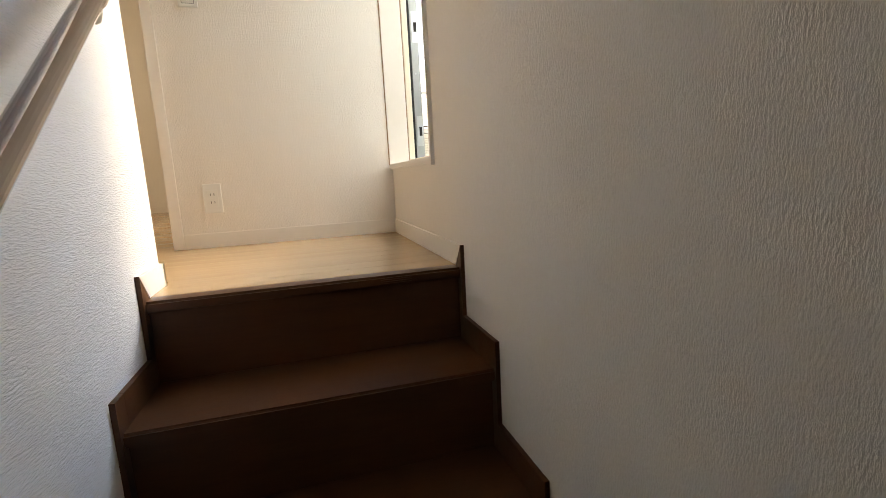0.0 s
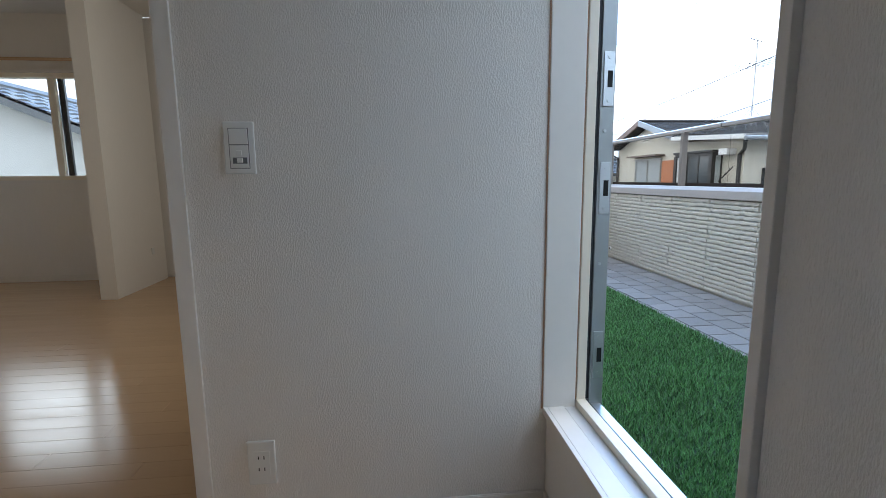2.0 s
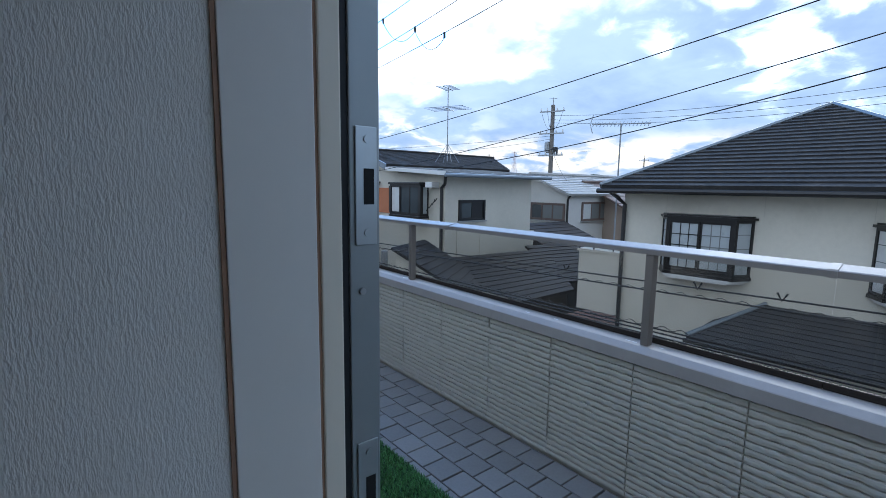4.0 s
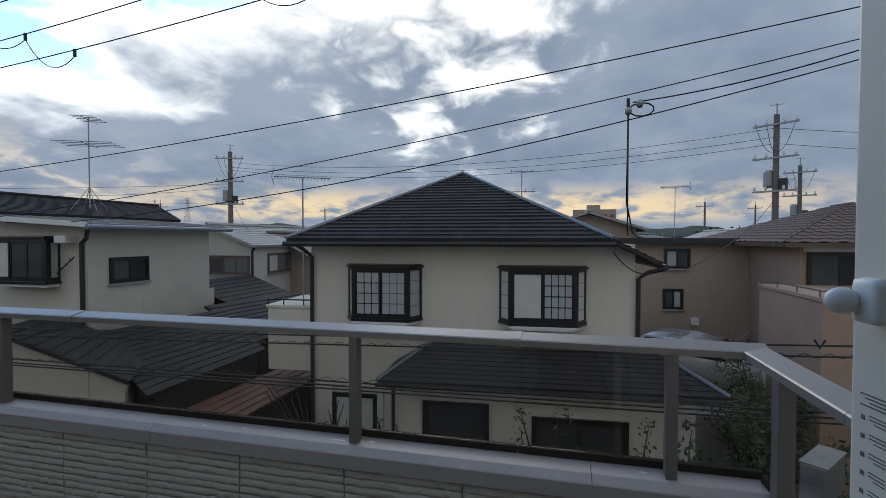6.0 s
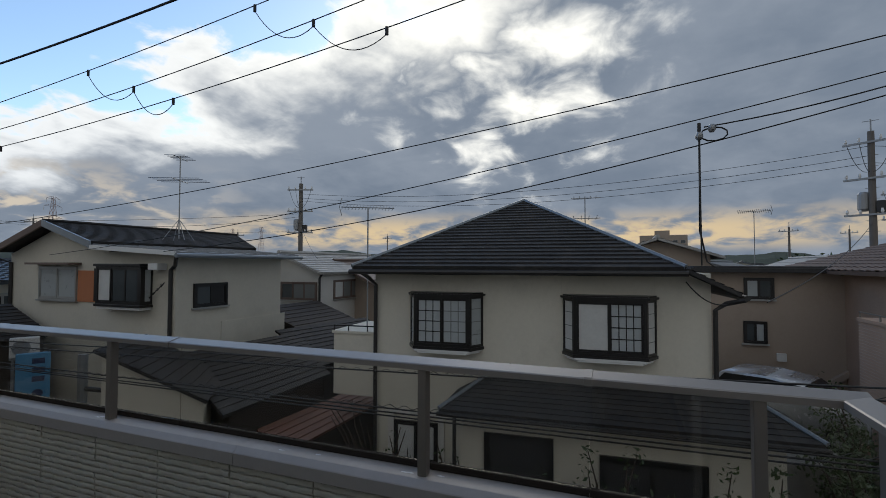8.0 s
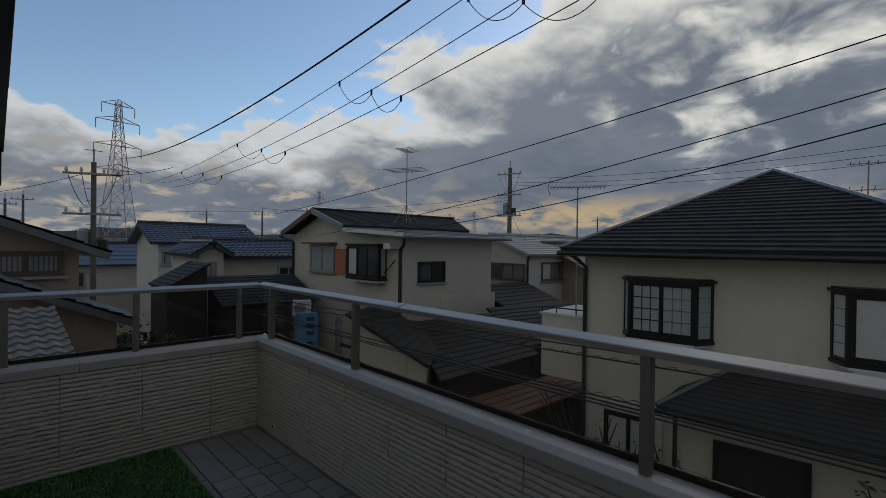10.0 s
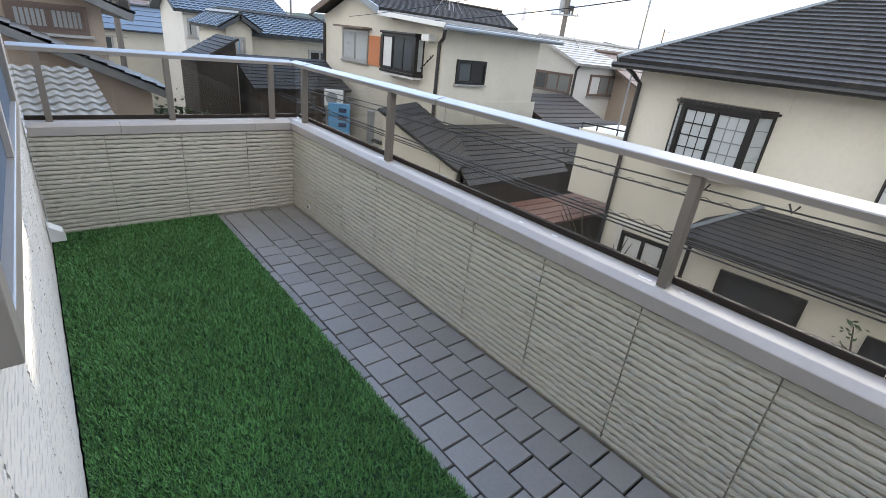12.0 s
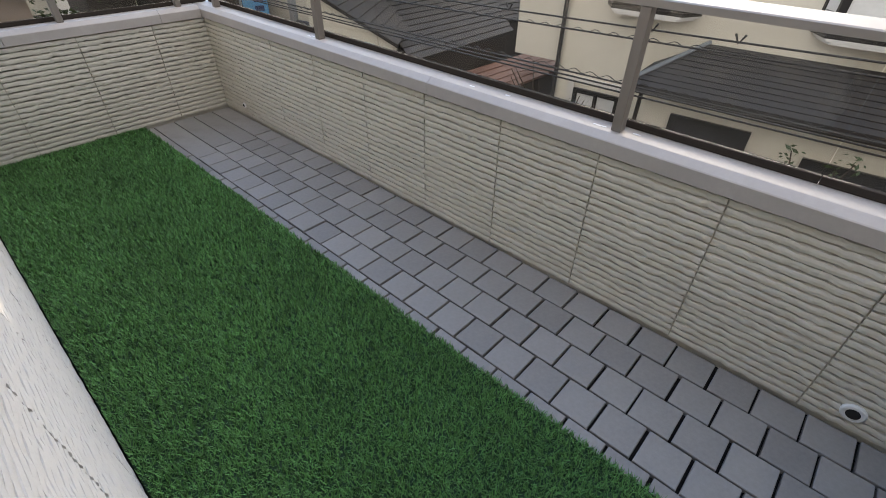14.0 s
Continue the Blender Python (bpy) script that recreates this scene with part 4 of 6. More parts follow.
def lay_panels(owner, m, total, start, height, mat, width=0.455, depth=0.0130, wob=1.0, pitch=0.0305):
    """Boards side by side along a wall; start is where the first joint falls."""
    meshes = [ribbed_panel(width, height, s, pitch=pitch, depth=depth, cols=18, wobble=wob) for s in (1, 2, 3)]
    for me in meshes:
        me.materials.append(mat)
    k = 0
    edges = [0.0]
    p = start
    while p < total - 0.02:
        if p > 0.02:
            edges.append(p)
        p += width
    edges.append(total)
    for e0, e1 in zip(edges, edges[1:]):
        ob = new("panel", meshes[k % 3])
        ob.parent = owner
        ob.matrix_basis = m @ pose(e0, 0, 0) @ Matrix.Diagonal(((e1 - e0) / width, 1, 1, 1))
        k += 1


# ---------------------------------------------------------------- balcony
structure("balcony_slab", boxes((WALL_OUT + 0.001, PAR_X + 0.12, NEAR_Y - 0.1, END_Y + 0.12, -0.4, FLOOR_B - 0.022)), M["joint"], "dark balcony slab under the tiles", "floor")
PT = 0.764
long_wall = structure("parapet_long", boxes((PAR_X + 0.007, PAR_X + 0.12, NEAR_Y - 0.10, END_Y + 0.12, -0.4, PT - 0.001)), M["sealant"], "cream ribbed siding parapet of the balcony", "parapet")
lay_panels(long_wall, pose(PAR_X + 0.007, END_Y, FLOOR_B + 0.009, 0, 0, -90) @ pose(0, 0, 0, 0, 0, 180) @ pose(-(END_Y - NEAR_Y), 0, 0), END_Y - NEAR_Y, 0.087 + 0.345, PT - FLOOR_B - 0.010, M["siding"])
far_wall = structure("parapet_far", boxes((WALL_OUT + 0.03, PAR_X + 0.0065, END_Y + 0.007, END_Y + 0.12, -0.4, PT - 0.001)), M["sealant"], "cream ribbed siding parapet at the balcony end", "parapet")
lay_panels(far_wall, pose(PAR_X, END_Y + 0.007, FLOOR_B + 0.009, 0, 0, 180), PAR_X - 0.13, 0.37, PT - FLOOR_B - 0.010, M["siding"])
near_wall = structure("parapet_near", boxes((WALL_OUT + 0.03, PAR_X + 0.0065, NEAR_Y - 0.10, NEAR_Y - 0.007, -0.4, PT - 0.001)), M["sealant"], "cream ribbed siding parapet at the near balcony end", "parapet")
lay_panels(near_wall, pose(0.13, NEAR_Y - 0.007, FLOOR_B + 0.009), PAR_X - 0.13, 0.455, PT - FLOOR_B - 0.010, M["siding"])
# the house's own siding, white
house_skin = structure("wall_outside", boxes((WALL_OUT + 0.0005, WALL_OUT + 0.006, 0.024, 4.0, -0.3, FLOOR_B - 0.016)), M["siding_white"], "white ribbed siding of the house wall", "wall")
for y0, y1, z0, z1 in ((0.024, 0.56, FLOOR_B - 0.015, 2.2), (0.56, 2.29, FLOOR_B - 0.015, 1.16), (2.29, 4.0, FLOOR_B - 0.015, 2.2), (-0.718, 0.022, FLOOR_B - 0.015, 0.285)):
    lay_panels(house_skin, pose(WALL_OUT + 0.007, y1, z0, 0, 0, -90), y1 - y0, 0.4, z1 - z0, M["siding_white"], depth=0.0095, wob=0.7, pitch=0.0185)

# caps: metal copings with joints
def coping(name, x0, x1, y0, y1, joints, axis, lean=1):
    ob = thing(name, "bronze-grey metal coping on the parapet", "coping", group="parapet copings", kind="structure")
    cuts = [y0 if axis == "y" else x0, *joints, y1 if axis == "y" else x1]
    for a, b in zip(cuts, cuts[1:]):
        # the inner face leans back under its edge as a drip
        i0, i1 = (x0, x1) if axis == "y" else ((y0, y1) if lean > 0 else (y1, y0))
        d_ = 1 if i1 > i0 else -1
        outline = [(i0 + 0.010 * d_, PT + 0.004), (i0, PT + 0.008), (i0, 0.824), (i0 + 0.003 * d_, 0.828), (i0 + 0.030 * d_, 0.847), (i0 + 0.035 * d_, 0.848), (i1, 0.848), (i1, PT + 0.004)]
        part("section", prism(bmesh.new(), outline, a + 0.001, b - 0.001, axis), M["cap"], ob)
    return ob


long_cap = coping("coping_long", PAR_X - 0.018, PAR_X + 0.131, NEAR_Y - 0.108, END_Y + 0.131, [-0.35, 1.42, 3.40], "y")
coping("coping_far", WALL_OUT + 0.03, PAR_X - 0.019, END_Y - 0.018, END_Y + 0.131, [0.62, 1.50], "x")
rs = np.random.RandomState(12)
for y_ in (0.60, 0.575, 0.455, 2.40, 2.42, 1.20, 1.02, -0.52):
    k = rs.uniform(0.005, 0.011, 9)
    cx_ = PAR_X + 0.040 + rs.uniform(0, 0.03)
    part("sealant_scuff", prism(bmesh.new(), [(cx_ + k[i] * math.cos(i * 0.698) * 0.7, y_ + k[i] * math.sin(i * 0.698) * 2.0) for i in range(9)], 0.8482, 0.8490, "z"), M["white_paint"], long_cap)
coping("coping_near", WALL_OUT + 0.03, PAR_X - 0.019, NEAR_Y - 0.108, NEAR_Y + 0.018, [0.9], "x", -1)

# railing
RX, RT = 1.866, 1.300
FY, NY = 3.766, -0.842
railing = thing("balcony_railing", "bronze aluminium railing with smoked glass panels on the parapet", "railing")


def rail_bar(x0, x1, y0, y1, z0, z1, mat, name, bevel=0.004, label=""):
    return part(name, boxes((x0, x1, y0, y1, z0, z1), bevel=bevel), mat, railing, label)


def top_rail(c, a, b, axis, grow=0.0, name="top_rail", side=1):
    """A handrail section whose top falls towards the balcony, c across and a to b along."""
    g, w = grow, 1 if side > 0 else -1
    outline = [(c - w * (0.040 + g), RT - 0.042 - g), (c - w * (0.040 + g), RT - 0.021), (c - w * (0.036 + g), RT - 0.017 + g), (c + w * 0.022, RT - 0.002 + g),
               (c + w * (0.028 + g), RT - 0.008), (c + w * (0.028 + g), RT - 0.042 - g)]
    return part(name, prism(bmesh.new(), outline, a, b, axis), M["rail_top"], railing, "pale bronze top rail" if name == "top_rail" else "")


for a, b in ((NY - 0.04, -0.114), (-0.086, 1.885), (1.915, 3.52), (3.545, FY + 0.04)):
    top_rail(RX, a, b, "y")
for y_ in (-0.10, 1.90, 3.5325):
    top_rail(RX, y_ - 0.0135, y_ + 0.0135, "y", 0.0025, "joint_sleeve")
for a, b in ((0.14, 0.62), (0.622, 1.52), (1.522, RX - 0.041)):
    top_rail(FY, a, b, "x")
for a, b in ((0.20, 1.30), (1.302, RX - 0.041)):
    top_rail(NY, a, b, "x", side=-1)
posts_long = (-0.60, 0.52, 2.33, 3.56)
for py in posts_long:
    rail_bar(RX - 0.036, RX + 0.006, py - 0.018, py + 0.018, 0.8485, RT - 0.0425, M["rail"], "post", 0.003)
for px in (0.26, 0.944, 1.66):
    rail_bar(px - 0.018, px + 0.018, FY - 0.036, FY + 0.006, 0.8485, RT - 0.0425, M["rail"], "post", 0.003)
for px in (1.62, 0.75):
    rail_bar(px - 0.022, px + 0.022, NY - 0.006, NY + 0.036, 0.8485, RT - 0.0425, M["rail"], "post", 0.003)
# glass in its channel, close behind the posts
for a, b in ((NY - 0.045, -0.099), (-0.097, 1.899), (1.901, FY + 0.03)):
    rail_bar(RX + 0.034, RX + 0.058, a, b, 0.8488, 0.874, M["channel"], "bottom_channel", 0.002)
    rail_bar(RX + 0.043, RX + 0.049, a, b, 0.8745, RT - 0.043, M["smoke"], "glass_panel", 0.0, "smoked glass panel").visible_shadow = False
for yy, s, xs in ((FY, 1, (0.14, 0.62, 1.52, RX + 0.02)), (NY, -1, (0.16, 1.30, RX + 0.02))):
    for a, b in zip(xs, xs[1:]):
        y0, y1 = sorted((yy + s * 0.034, yy + s * 0.058))
        rail_bar(a + 0.001, b - 0.001, y0, y1, 0.8488, 0.874, M["channel"], "bottom_channel", 0.002)
        y0, y1 = sorted((yy + s * 0.043, yy + s * 0.049))
        rail_bar(a + 0.001, b - 0.001, y0, y1, 0.8745, RT - 0.043, M["smoke"], "glass_panel", 0.0).visible_shadow = False

# drain spouts through the parapet foot
for y0 in (-0.50, 3.38):
    dr = thing("overflow_pipe", "round cream overflow pipe through the parapet foot", "drain pipe", group="overflow pipes")
    r = 0.036 if y0 < 0 else 0.02
    part("ring", tube(bmesh.new(), [(PAR_X + 0.01, y0, 0.20), (PAR_X - 0.008, y0, 0.20), (PAR_X - 0.012, y0, 0.20)], r, 24, radii=[r, r, r * 0.85]), M["white_paint"], dr)
    # black disc on the pipe mouth paints its shaded bore
    part("bore", tube(bmesh.new(), [(PAR_X - 0.0125, y0, 0.20), (PAR_X - 0.0140, y0, 0.20)], r * 0.55, 20), M["black"], dr)

# deck tiles, 150 mm, in running bond; long boards at the far end
deck = tagged(new("deck_floor"), "grey square deck tiles in running bond with dark joints", "floor", kind="structure")
tile_meshes = []
for ln in (0.1465, 0.0715, 0.70):
    bm = boxes((0.0022, 0.1440, 0.0030, ln - 0.0026, -0.02, 0.0))
    bmesh.ops.bevel(bm, geom=[e for e in bm.edges if all(v.co.z > -0.001 for v in e.verts)], offset=0.0022, segments=1, affect="EDGES")
    me = bpy.data.meshes.new("tile")
    bm.to_mesh(me)
    bm.free()
    me.materials.append(M["tile"])
    tile_meshes.append(me)
random.seed(9)
for col, phase in enumerate((0.947, 0.872, 0.653, 1.024, 0.639)):
    x = 1.062 + 0.1472 * col
    y = phase - 0.1497 * math.ceil((phase - NEAR_Y) / 0.1497)
    while y < 2.90:
        y0 = max(y, NEAR_Y)
        ob = new("tile", tile_meshes[0])
        ob.parent = deck
        ob.matrix_basis = pose(x + random.uniform(-0.0008, 0.0008), y0, FLOOR_B + random.uniform(-0.0015, 0.0015), random.uniform(-0.3, 0.3), random.uniform(-0.3, 0.3),
                               random.uniform(-0.35, 0.35)) @ Matrix.Diagonal((random.uniform(0.985, 1.0), (y + 0.1497 - y0) / 0.1497 * random.uniform(0.975, 1.01), 1, 1))
        y += 0.1497
    ob = new("tile", tile_meshes[2])
    ob.parent = deck
    ob.matrix_basis = pose(x, y, FLOOR_B) @ Matrix.Diagonal((0.99, (END_Y - 0.016 - y) / 0.70, 1, 1))

# artificial turf
structure("turf_mat", boxes((WALL_OUT + 0.022, 1.150, NEAR_Y, END_Y - 0.004, FLOOR_B - 0.0215, FLOOR_B + 0.004)), M["turf_base"], "green backing of the artificial turf", "turf")
rng = np.random.RandomState(3)
n = 190000
bx_, by_ = rng.uniform(0.136, 1.158, n), NEAR_Y + (END_Y - NEAR_Y - 0.006) * rng.uniform(0, 1, n) ** 1.25
ang, leanv, hgt = rng.uniform(0, 2 * np.pi, n), rng.uniform(0.004, 0.022, n), rng.uniform(0.010, 0.026, n)
wid = rng.uniform(0.0012, 0.0026, n) * (1 + 0.35 * np.clip(by_, 0, 4))
dxy = np.stack([np.cos(ang), np.sin(ang)], 1)
base = np.stack([bx_, by_, np.full(n, FLOOR_B + 0.003)], 1)
side = np.stack([-dxy[:, 1] * wid, dxy[:, 0] * wid, np.zeros(n)], 1)
tip = base + np.concatenate([dxy * leanv[:, None], hgt[:, None]], 1)
tip[:, 0] = np.clip(tip[:, 0], 0.134, 1.168)
tip[:, 1] = np.minimum(tip[:, 1], END_Y - 0.003)
co = np.stack([base - side, base + side, tip], 1).reshape(-1, 3)
me = bpy.data.meshes.new("turf")
me.vertices.add(3 * n)
me.vertices.foreach_set("co", co.ravel())
me.loops.add(3 * n)
me.loops.foreach_set("vertex_index", np.arange(3 * n))
me.polygons.add(n)
me.polygons.foreach_set("loop_start", np.arange(0, 3 * n, 3))
me.update(calc_edges=True)
me.materials.append(M["turf"])
tagged(new("artificial_turf", me), "bright green artificial turf covering the balcony floor", "turf", kind="stuff")


# ---------------------------------------------------------------- outside: ground
GZ = -4.2
bm = bmesh.new()
vs = [bm.verts.new(p) for p in ((-1500, -1500, GZ), (1500, -1500, GZ), (1500, 1500, GZ), (-1500, 1500, GZ))]
bm.faces.new(vs)
structure("ground", bm, M["soil"], "dark earth and yards between the houses", "ground")
structure("road", boxes((4.2, 7.0, -60, 40, GZ + 0.004, GZ + 0.02)), M["asphalt"], "narrow asphalt lane between the houses", "road")
structure("house_base", boxes((-4.7, WALL_OUT + 0.1, -4.3, 4.0, GZ, -3.12), (WALL_OUT, PAR_X + 0.118, NEAR_Y - 0.098, END_Y + 0.118, GZ, -0.402)), M["siding"], "cream ground storey of the house", "wall")


# ---------------------------------------------------------------- house with the hipped roof, facing the balcony
FA = pose(0.22, -0.2, 0, 0, 0, 4.5)
hA = thing("house", "cream stucco house with dark hipped roof and black bay windows", "house")
part("wall", boxes((10.0, 16.4, -2.37, 4.66, GZ, 1.50), m=FA), M["stucco"], hA)
part("wall", boxes((8.9, 9.999, -3.17, 2.33, GZ, -1.05), m=FA), M["stucco"], hA)
bal = part("side_balcony", boxes((10.1, 12.0, 4.661, 5.80, -1.46, 0.0), (10.07, 12.03, 4.661, 5.84, 0.0005, 0.06), m=FA), M["stucco"], hA, "cream side balcony with a dark rail")
part("rail", boxes((10.09, 10.12, 4.67, 5.80, 0.17, 0.20), (10.09, 10.12, 4.9, 4.92, 0.06, 0.17), (10.09, 10.12, 5.4, 5.42, 0.06, 0.17), (10.09, 10.12, 5.78, 5.80, 0.06, 0.17), m=FA), M["frame_black"], bal)
bm = bmesh.new()
EX0, EX1, EY0, EY1, EZ, AZ_ = 9.5, 16.8, -1.85, 5.02, 1.60, 3.44
a0, a1 = (13.1, 1.55, AZ_), (13.25, 1.55, AZ_)
slope(bm, (EX0, EY1, EZ), (EX0, EY0, EZ), a0, a0, 22, 0.034, 0.09, FA)
slope(bm, (EX1, EY0, EZ), (EX1, EY1, EZ), a1, a1, 10, 0.022, 0.09, FA)
slope(bm, (EX1, EY1, EZ), (EX0, EY1, EZ), a1, a0, 22, 0.034, 0.09, FA)
slope(bm, (EX0, EY0, EZ), (EX1, EY0, EZ), a0, a1, 22, 0.034, 0.09, FA)
slope(bm, (EX0 + 0.3, -2.85, 1.13), (EX1, -2.85, 1.13), (EX0 + 0.02, EY0 - 0.02, EZ + 0.0), (EX1, EY0 - 0.02, EZ + 0.0), 6, 0.022, 0.07, FA)
roofA = part("roof", bm, M["slate"], hA, "dark weathered slate roof in courses")
for c in ((EX0, EY1, EZ), (EX0, EY0, EZ), (EX1, EY0, EZ), (EX1, EY1, EZ)):
    top_ = a0 if c[0] == EX0 else a1
    part("ridge_cap", tube(bmesh.new(), [FA @ (Vector(c) + Vector((0, 0, 0.03))), FA @ (Vector(top_) + Vector((0, 0, 0.03)))], 0.05, 6), M["ridge"], roofA, "blue-grey metal hip cap")
part("soffit", boxes((9.5, 16.7, -1.8, 4.98, 1.501, 1.515), m=FA), M["stucco"], hA)
gut = bmesh.new()
part("gutter", tube(bmesh.new(), [FA @ Vector((9.46, 5.06, 1.50)), FA @ Vector((9.46, -1.88, 1.50))], 0.055, 8), M["dark_metal"], hA)
tube(gut, [FA @ Vector((9.72, -2.90, 1.05)), FA @ Vector((16.8, -2.90, 1.05))], 0.055, 8)
part("gutter", gut, M["dark_metal"], hA)
dp = bmesh.new()
tube(dp, [FA @ Vector(p) for p in ((9.5, 4.75, 1.46), (9.75, 4.72, 1.36), (9.93, 4.62, 1.20), (9.93, 4.62, GZ))], 0.045, 8)
part("downpipe", dp, M["dark_metal"], hA)
dp = bmesh.new()
tube(dp, [FA @ Vector(p) for p in ((9.75, -2.88, 1.02), (9.93, -2.60, 0.93), (9.93, -2.42, 0.80), (9.93, -2.42, GZ))], 0.045, 8)
part("downpipe", dp, M["dark_metal"], hA)
dp = bmesh.new()
tube(dp, [FA @ Vector(p) for p in ((8.85, 2.42, -1.2), (8.85, 2.42, GZ))], 0.04, 8)
part("downpipe", dp, M["dark_metal"], hA)
for yy in (3.72, 1.95, 0.42, -1.38):
    part("render_joint", boxes((9.994, 9.9995, yy - 0.006, yy + 0.006, 1.05, 1.498), m=FA), M["stucco_grey"], hA)
bay_window(hA, FA @ facing(10.0, 2.93, -0.12, 180), 1.70, 1.26, 1.10, 0.36, ((M["frosted"], 3, 4, M["frame_black"]), (M["frosted"], 3, 4, M["lattice"])), M["frame_black"])
bay_window(hA, FA @ facing(10.0, -0.51, -0.12, 180), 1.80, 1.36, 1.10, 0.36, ((M["curtain"], 0, 0, None), (M["frosted"], 4, 4, M["frame_black"])), M["frame_black"])
window_part(hA, FA @ facing(10.0, 3.63, -2.80, 180), 1.05, 0.92, M["frame_black"], bars=(0, 0), left=M["curtain"], right=M["curtain"])
part("window_surround", boxes((9.955, 9.999, 4.16, 4.30, -2.9, -1.75), (9.955, 9.999, 2.96, 3.10, -2.9, -1.75), (9.955, 9.999, 2.9, 4.36, -1.745, -1.65), m=FA), M["stucco_white"], hA)
# near-black panes paint the unlit rooms; nothing is built behind them
window_part(hA, FA @ facing(8.9, 1.18, -2.42, 180), 1.30, 0.86, M["frame_black"], panes=1, left=M["room_shade"])
window_part(hA, FA @ facing(8.9, -1.15, -2.70, 180), 1.75, 0.95, M["frame_black"], panes=2, left=M["room_shade"], right=M["room_shade"])
bm = bmesh.new()
slope(bm, (8.45, 2.62, -1.08), (8.45, -3.55, -1.08), (10.0, 1.78, -0.60), (10.0, -2.60, -0.60), 10, 0.018, 0.07, FA)
slope(bm, (9.998, 2.62, -1.08), (8.45, 2.62, -1.08), (9.998, 1.78, -0.60), (9.998, 1.78, -0.60), 8, 0.018, 0.07, FA)
slope(bm, (8.45, -3.55, -1.08), (9.998, -3.55, -1.08), (9.998, -2.60, -0.60), (9.998, -2.60, -0.60), 8, 0.018, 0.07, FA)
lower = part("lower_roof", bm, M["slate"], hA, "dark slate roof over the ground floor")
part("ridge_cap", tube(bmesh.new(), [FA @ Vector((8.45, 2.62, -1.05)), FA @ Vector((10.0, 1.78, -0.57))], 0.04, 6), M["ridge"], lower)
part("ridge_cap", tube(bmesh.new(), [FA @ Vector((8.45, -3.55, -1.05)), FA @ Vector((10.0, -2.60, -0.57))], 0.04, 6), M["ridge"], lower)
gut = bmesh.new()
tube(gut, [FA @ Vector((8.42, 2.65, -1.15)), FA @ Vector((8.42, -3.58, -1.15))], 0.045, 8)
part("gutter", gut, M["dark_metal"], hA)
part("soffit", boxes((8.5, 8.899, -3.5, 2.7, -1.19, -1.17), m=FA), M["stucco"], hA)

# ---------------------------------------------------------------- house with the orange panel
hB = thing("house", "pale stucco house with low dark roof and orange wall panel", "house")
BX, BY = 9.0, 10.7
part("wall", boxes((BX, 13.0, BY, 17.9, GZ, 2.0)), M["stucco_grey"], hB)
part("wall", boxes((13.0005, 14.6, 13.7, 17.7, GZ, 2.0)), M["stucco_grey"], hB)
GX, RY, RZ = 8.6, 15.57, 2.91
part("gable", prism(bmesh.new(), [(13.3, 2.0005), (17.8, 2.0005), (RY, 2.76), (13.3, 2.10)], BX, 14.6), M["stucco_grey"], hB)
roofB = part("roof", slope(bmesh.new(), (14.9, 13.54, 2.287), (GX, 13.54, 2.287), (15.9, RY, RZ), (GX, RY, RZ), 16, 0.016, 0.09), M["old_slate"], hB, "dark low-pitched roof")
part("roof_slope", slope(bmesh.new(), (GX, 18.02, 2.105), (15.0, 18.02, 2.105), (GX, RY, RZ), (15.9, RY, RZ), 10, 0.016, 0.09), M["old_slate"], roofB)
low_roof = part("sheet_roof", slope(bmesh.new(), (13.3, 10.2, 1.965), (GX, 10.2, 1.965), (14.7, 13.56, 2.20), (GX, 13.56, 2.20), 1, 0.004, 0.07), M["sheet"], hB, "grey seamed sheet roof below the slates")
for k in range(11):
    xa = GX + 0.1 + k * 0.44
    part("seam", boxes((xa - 0.014, xa + 0.014, 10.2, 13.5, 0.0, 0.03), m=Matrix(((1, 0, 0, 0), (0, 1, 0, 0), (0, 0.07, 1, 1.255), (0, 0, 0, 1)))), M["sheet"], low_roof)
part("ridge_cap", tube(bmesh.new(), [(GX - 0.02, RY, RZ + 0.03), (15.9, RY, RZ + 0.03)], 0.05, 6), M["old_slate"], roofB)
part("bargeboard", prism(bmesh.new(), [(13.44, 2.10), (RY, 2.76), (RY, 2.95), (13.44, 2.30)], GX - 0.06, GX - 0.001), M["ridge"], roofB, "pale metal-edged bargeboard")
part("bargeboard", prism(bmesh.new(), [(18.10, 1.93), (RY, 2.76), (RY, 2.95), (18.10, 2.12)], GX - 0.06, GX - 0.001), M["slate_brown"], roofB)
part("fascia", boxes((GX - 0.05, GX - 0.001, 10.2, 13.44, 1.90, 2.02), m=Matrix(((1, 0, 0, 0), (0, 1, 0, 0), (0, 0.06, 1, -0.64), (0, 0, 0, 1)))), M["white_paint"], hB)
part("gutter", tube(bmesh.new(), [(8.55, 10.15, 1.88), (13.4, 10.15, 1.88)], 0.06, 8), M["ridge"], hB)
part("downpipe", tube(bmesh.new(), [(8.6, 10.2, 1.82), (8.9, 10.6, 1.62), (BX - 0.05, BY + 0.12, 1.5), (BX - 0.05, BY + 0.12, GZ)], 0.05, 8), M["dark_metal"], hB)
part("downpipe", tube(bmesh.new(), [(8.6, 18.3, 1.95), (BX - 0.05, 17.8, 1.7), (BX - 0.05, 17.8, GZ)], 0.05, 8), M["dark_metal"], hB)
window_part(hB, facing(10.11, BY, 0.47, -90), 1.14, 0.66, M["frame_black"], left=M["window_glass"], right=M["room_shade"])
window_part(hB, facing(BX, 15.5, 0.60, 180), 1.75, 0.98, M["frame_grey"], left=M["frosted"], right=M["frosted"], hood=True)
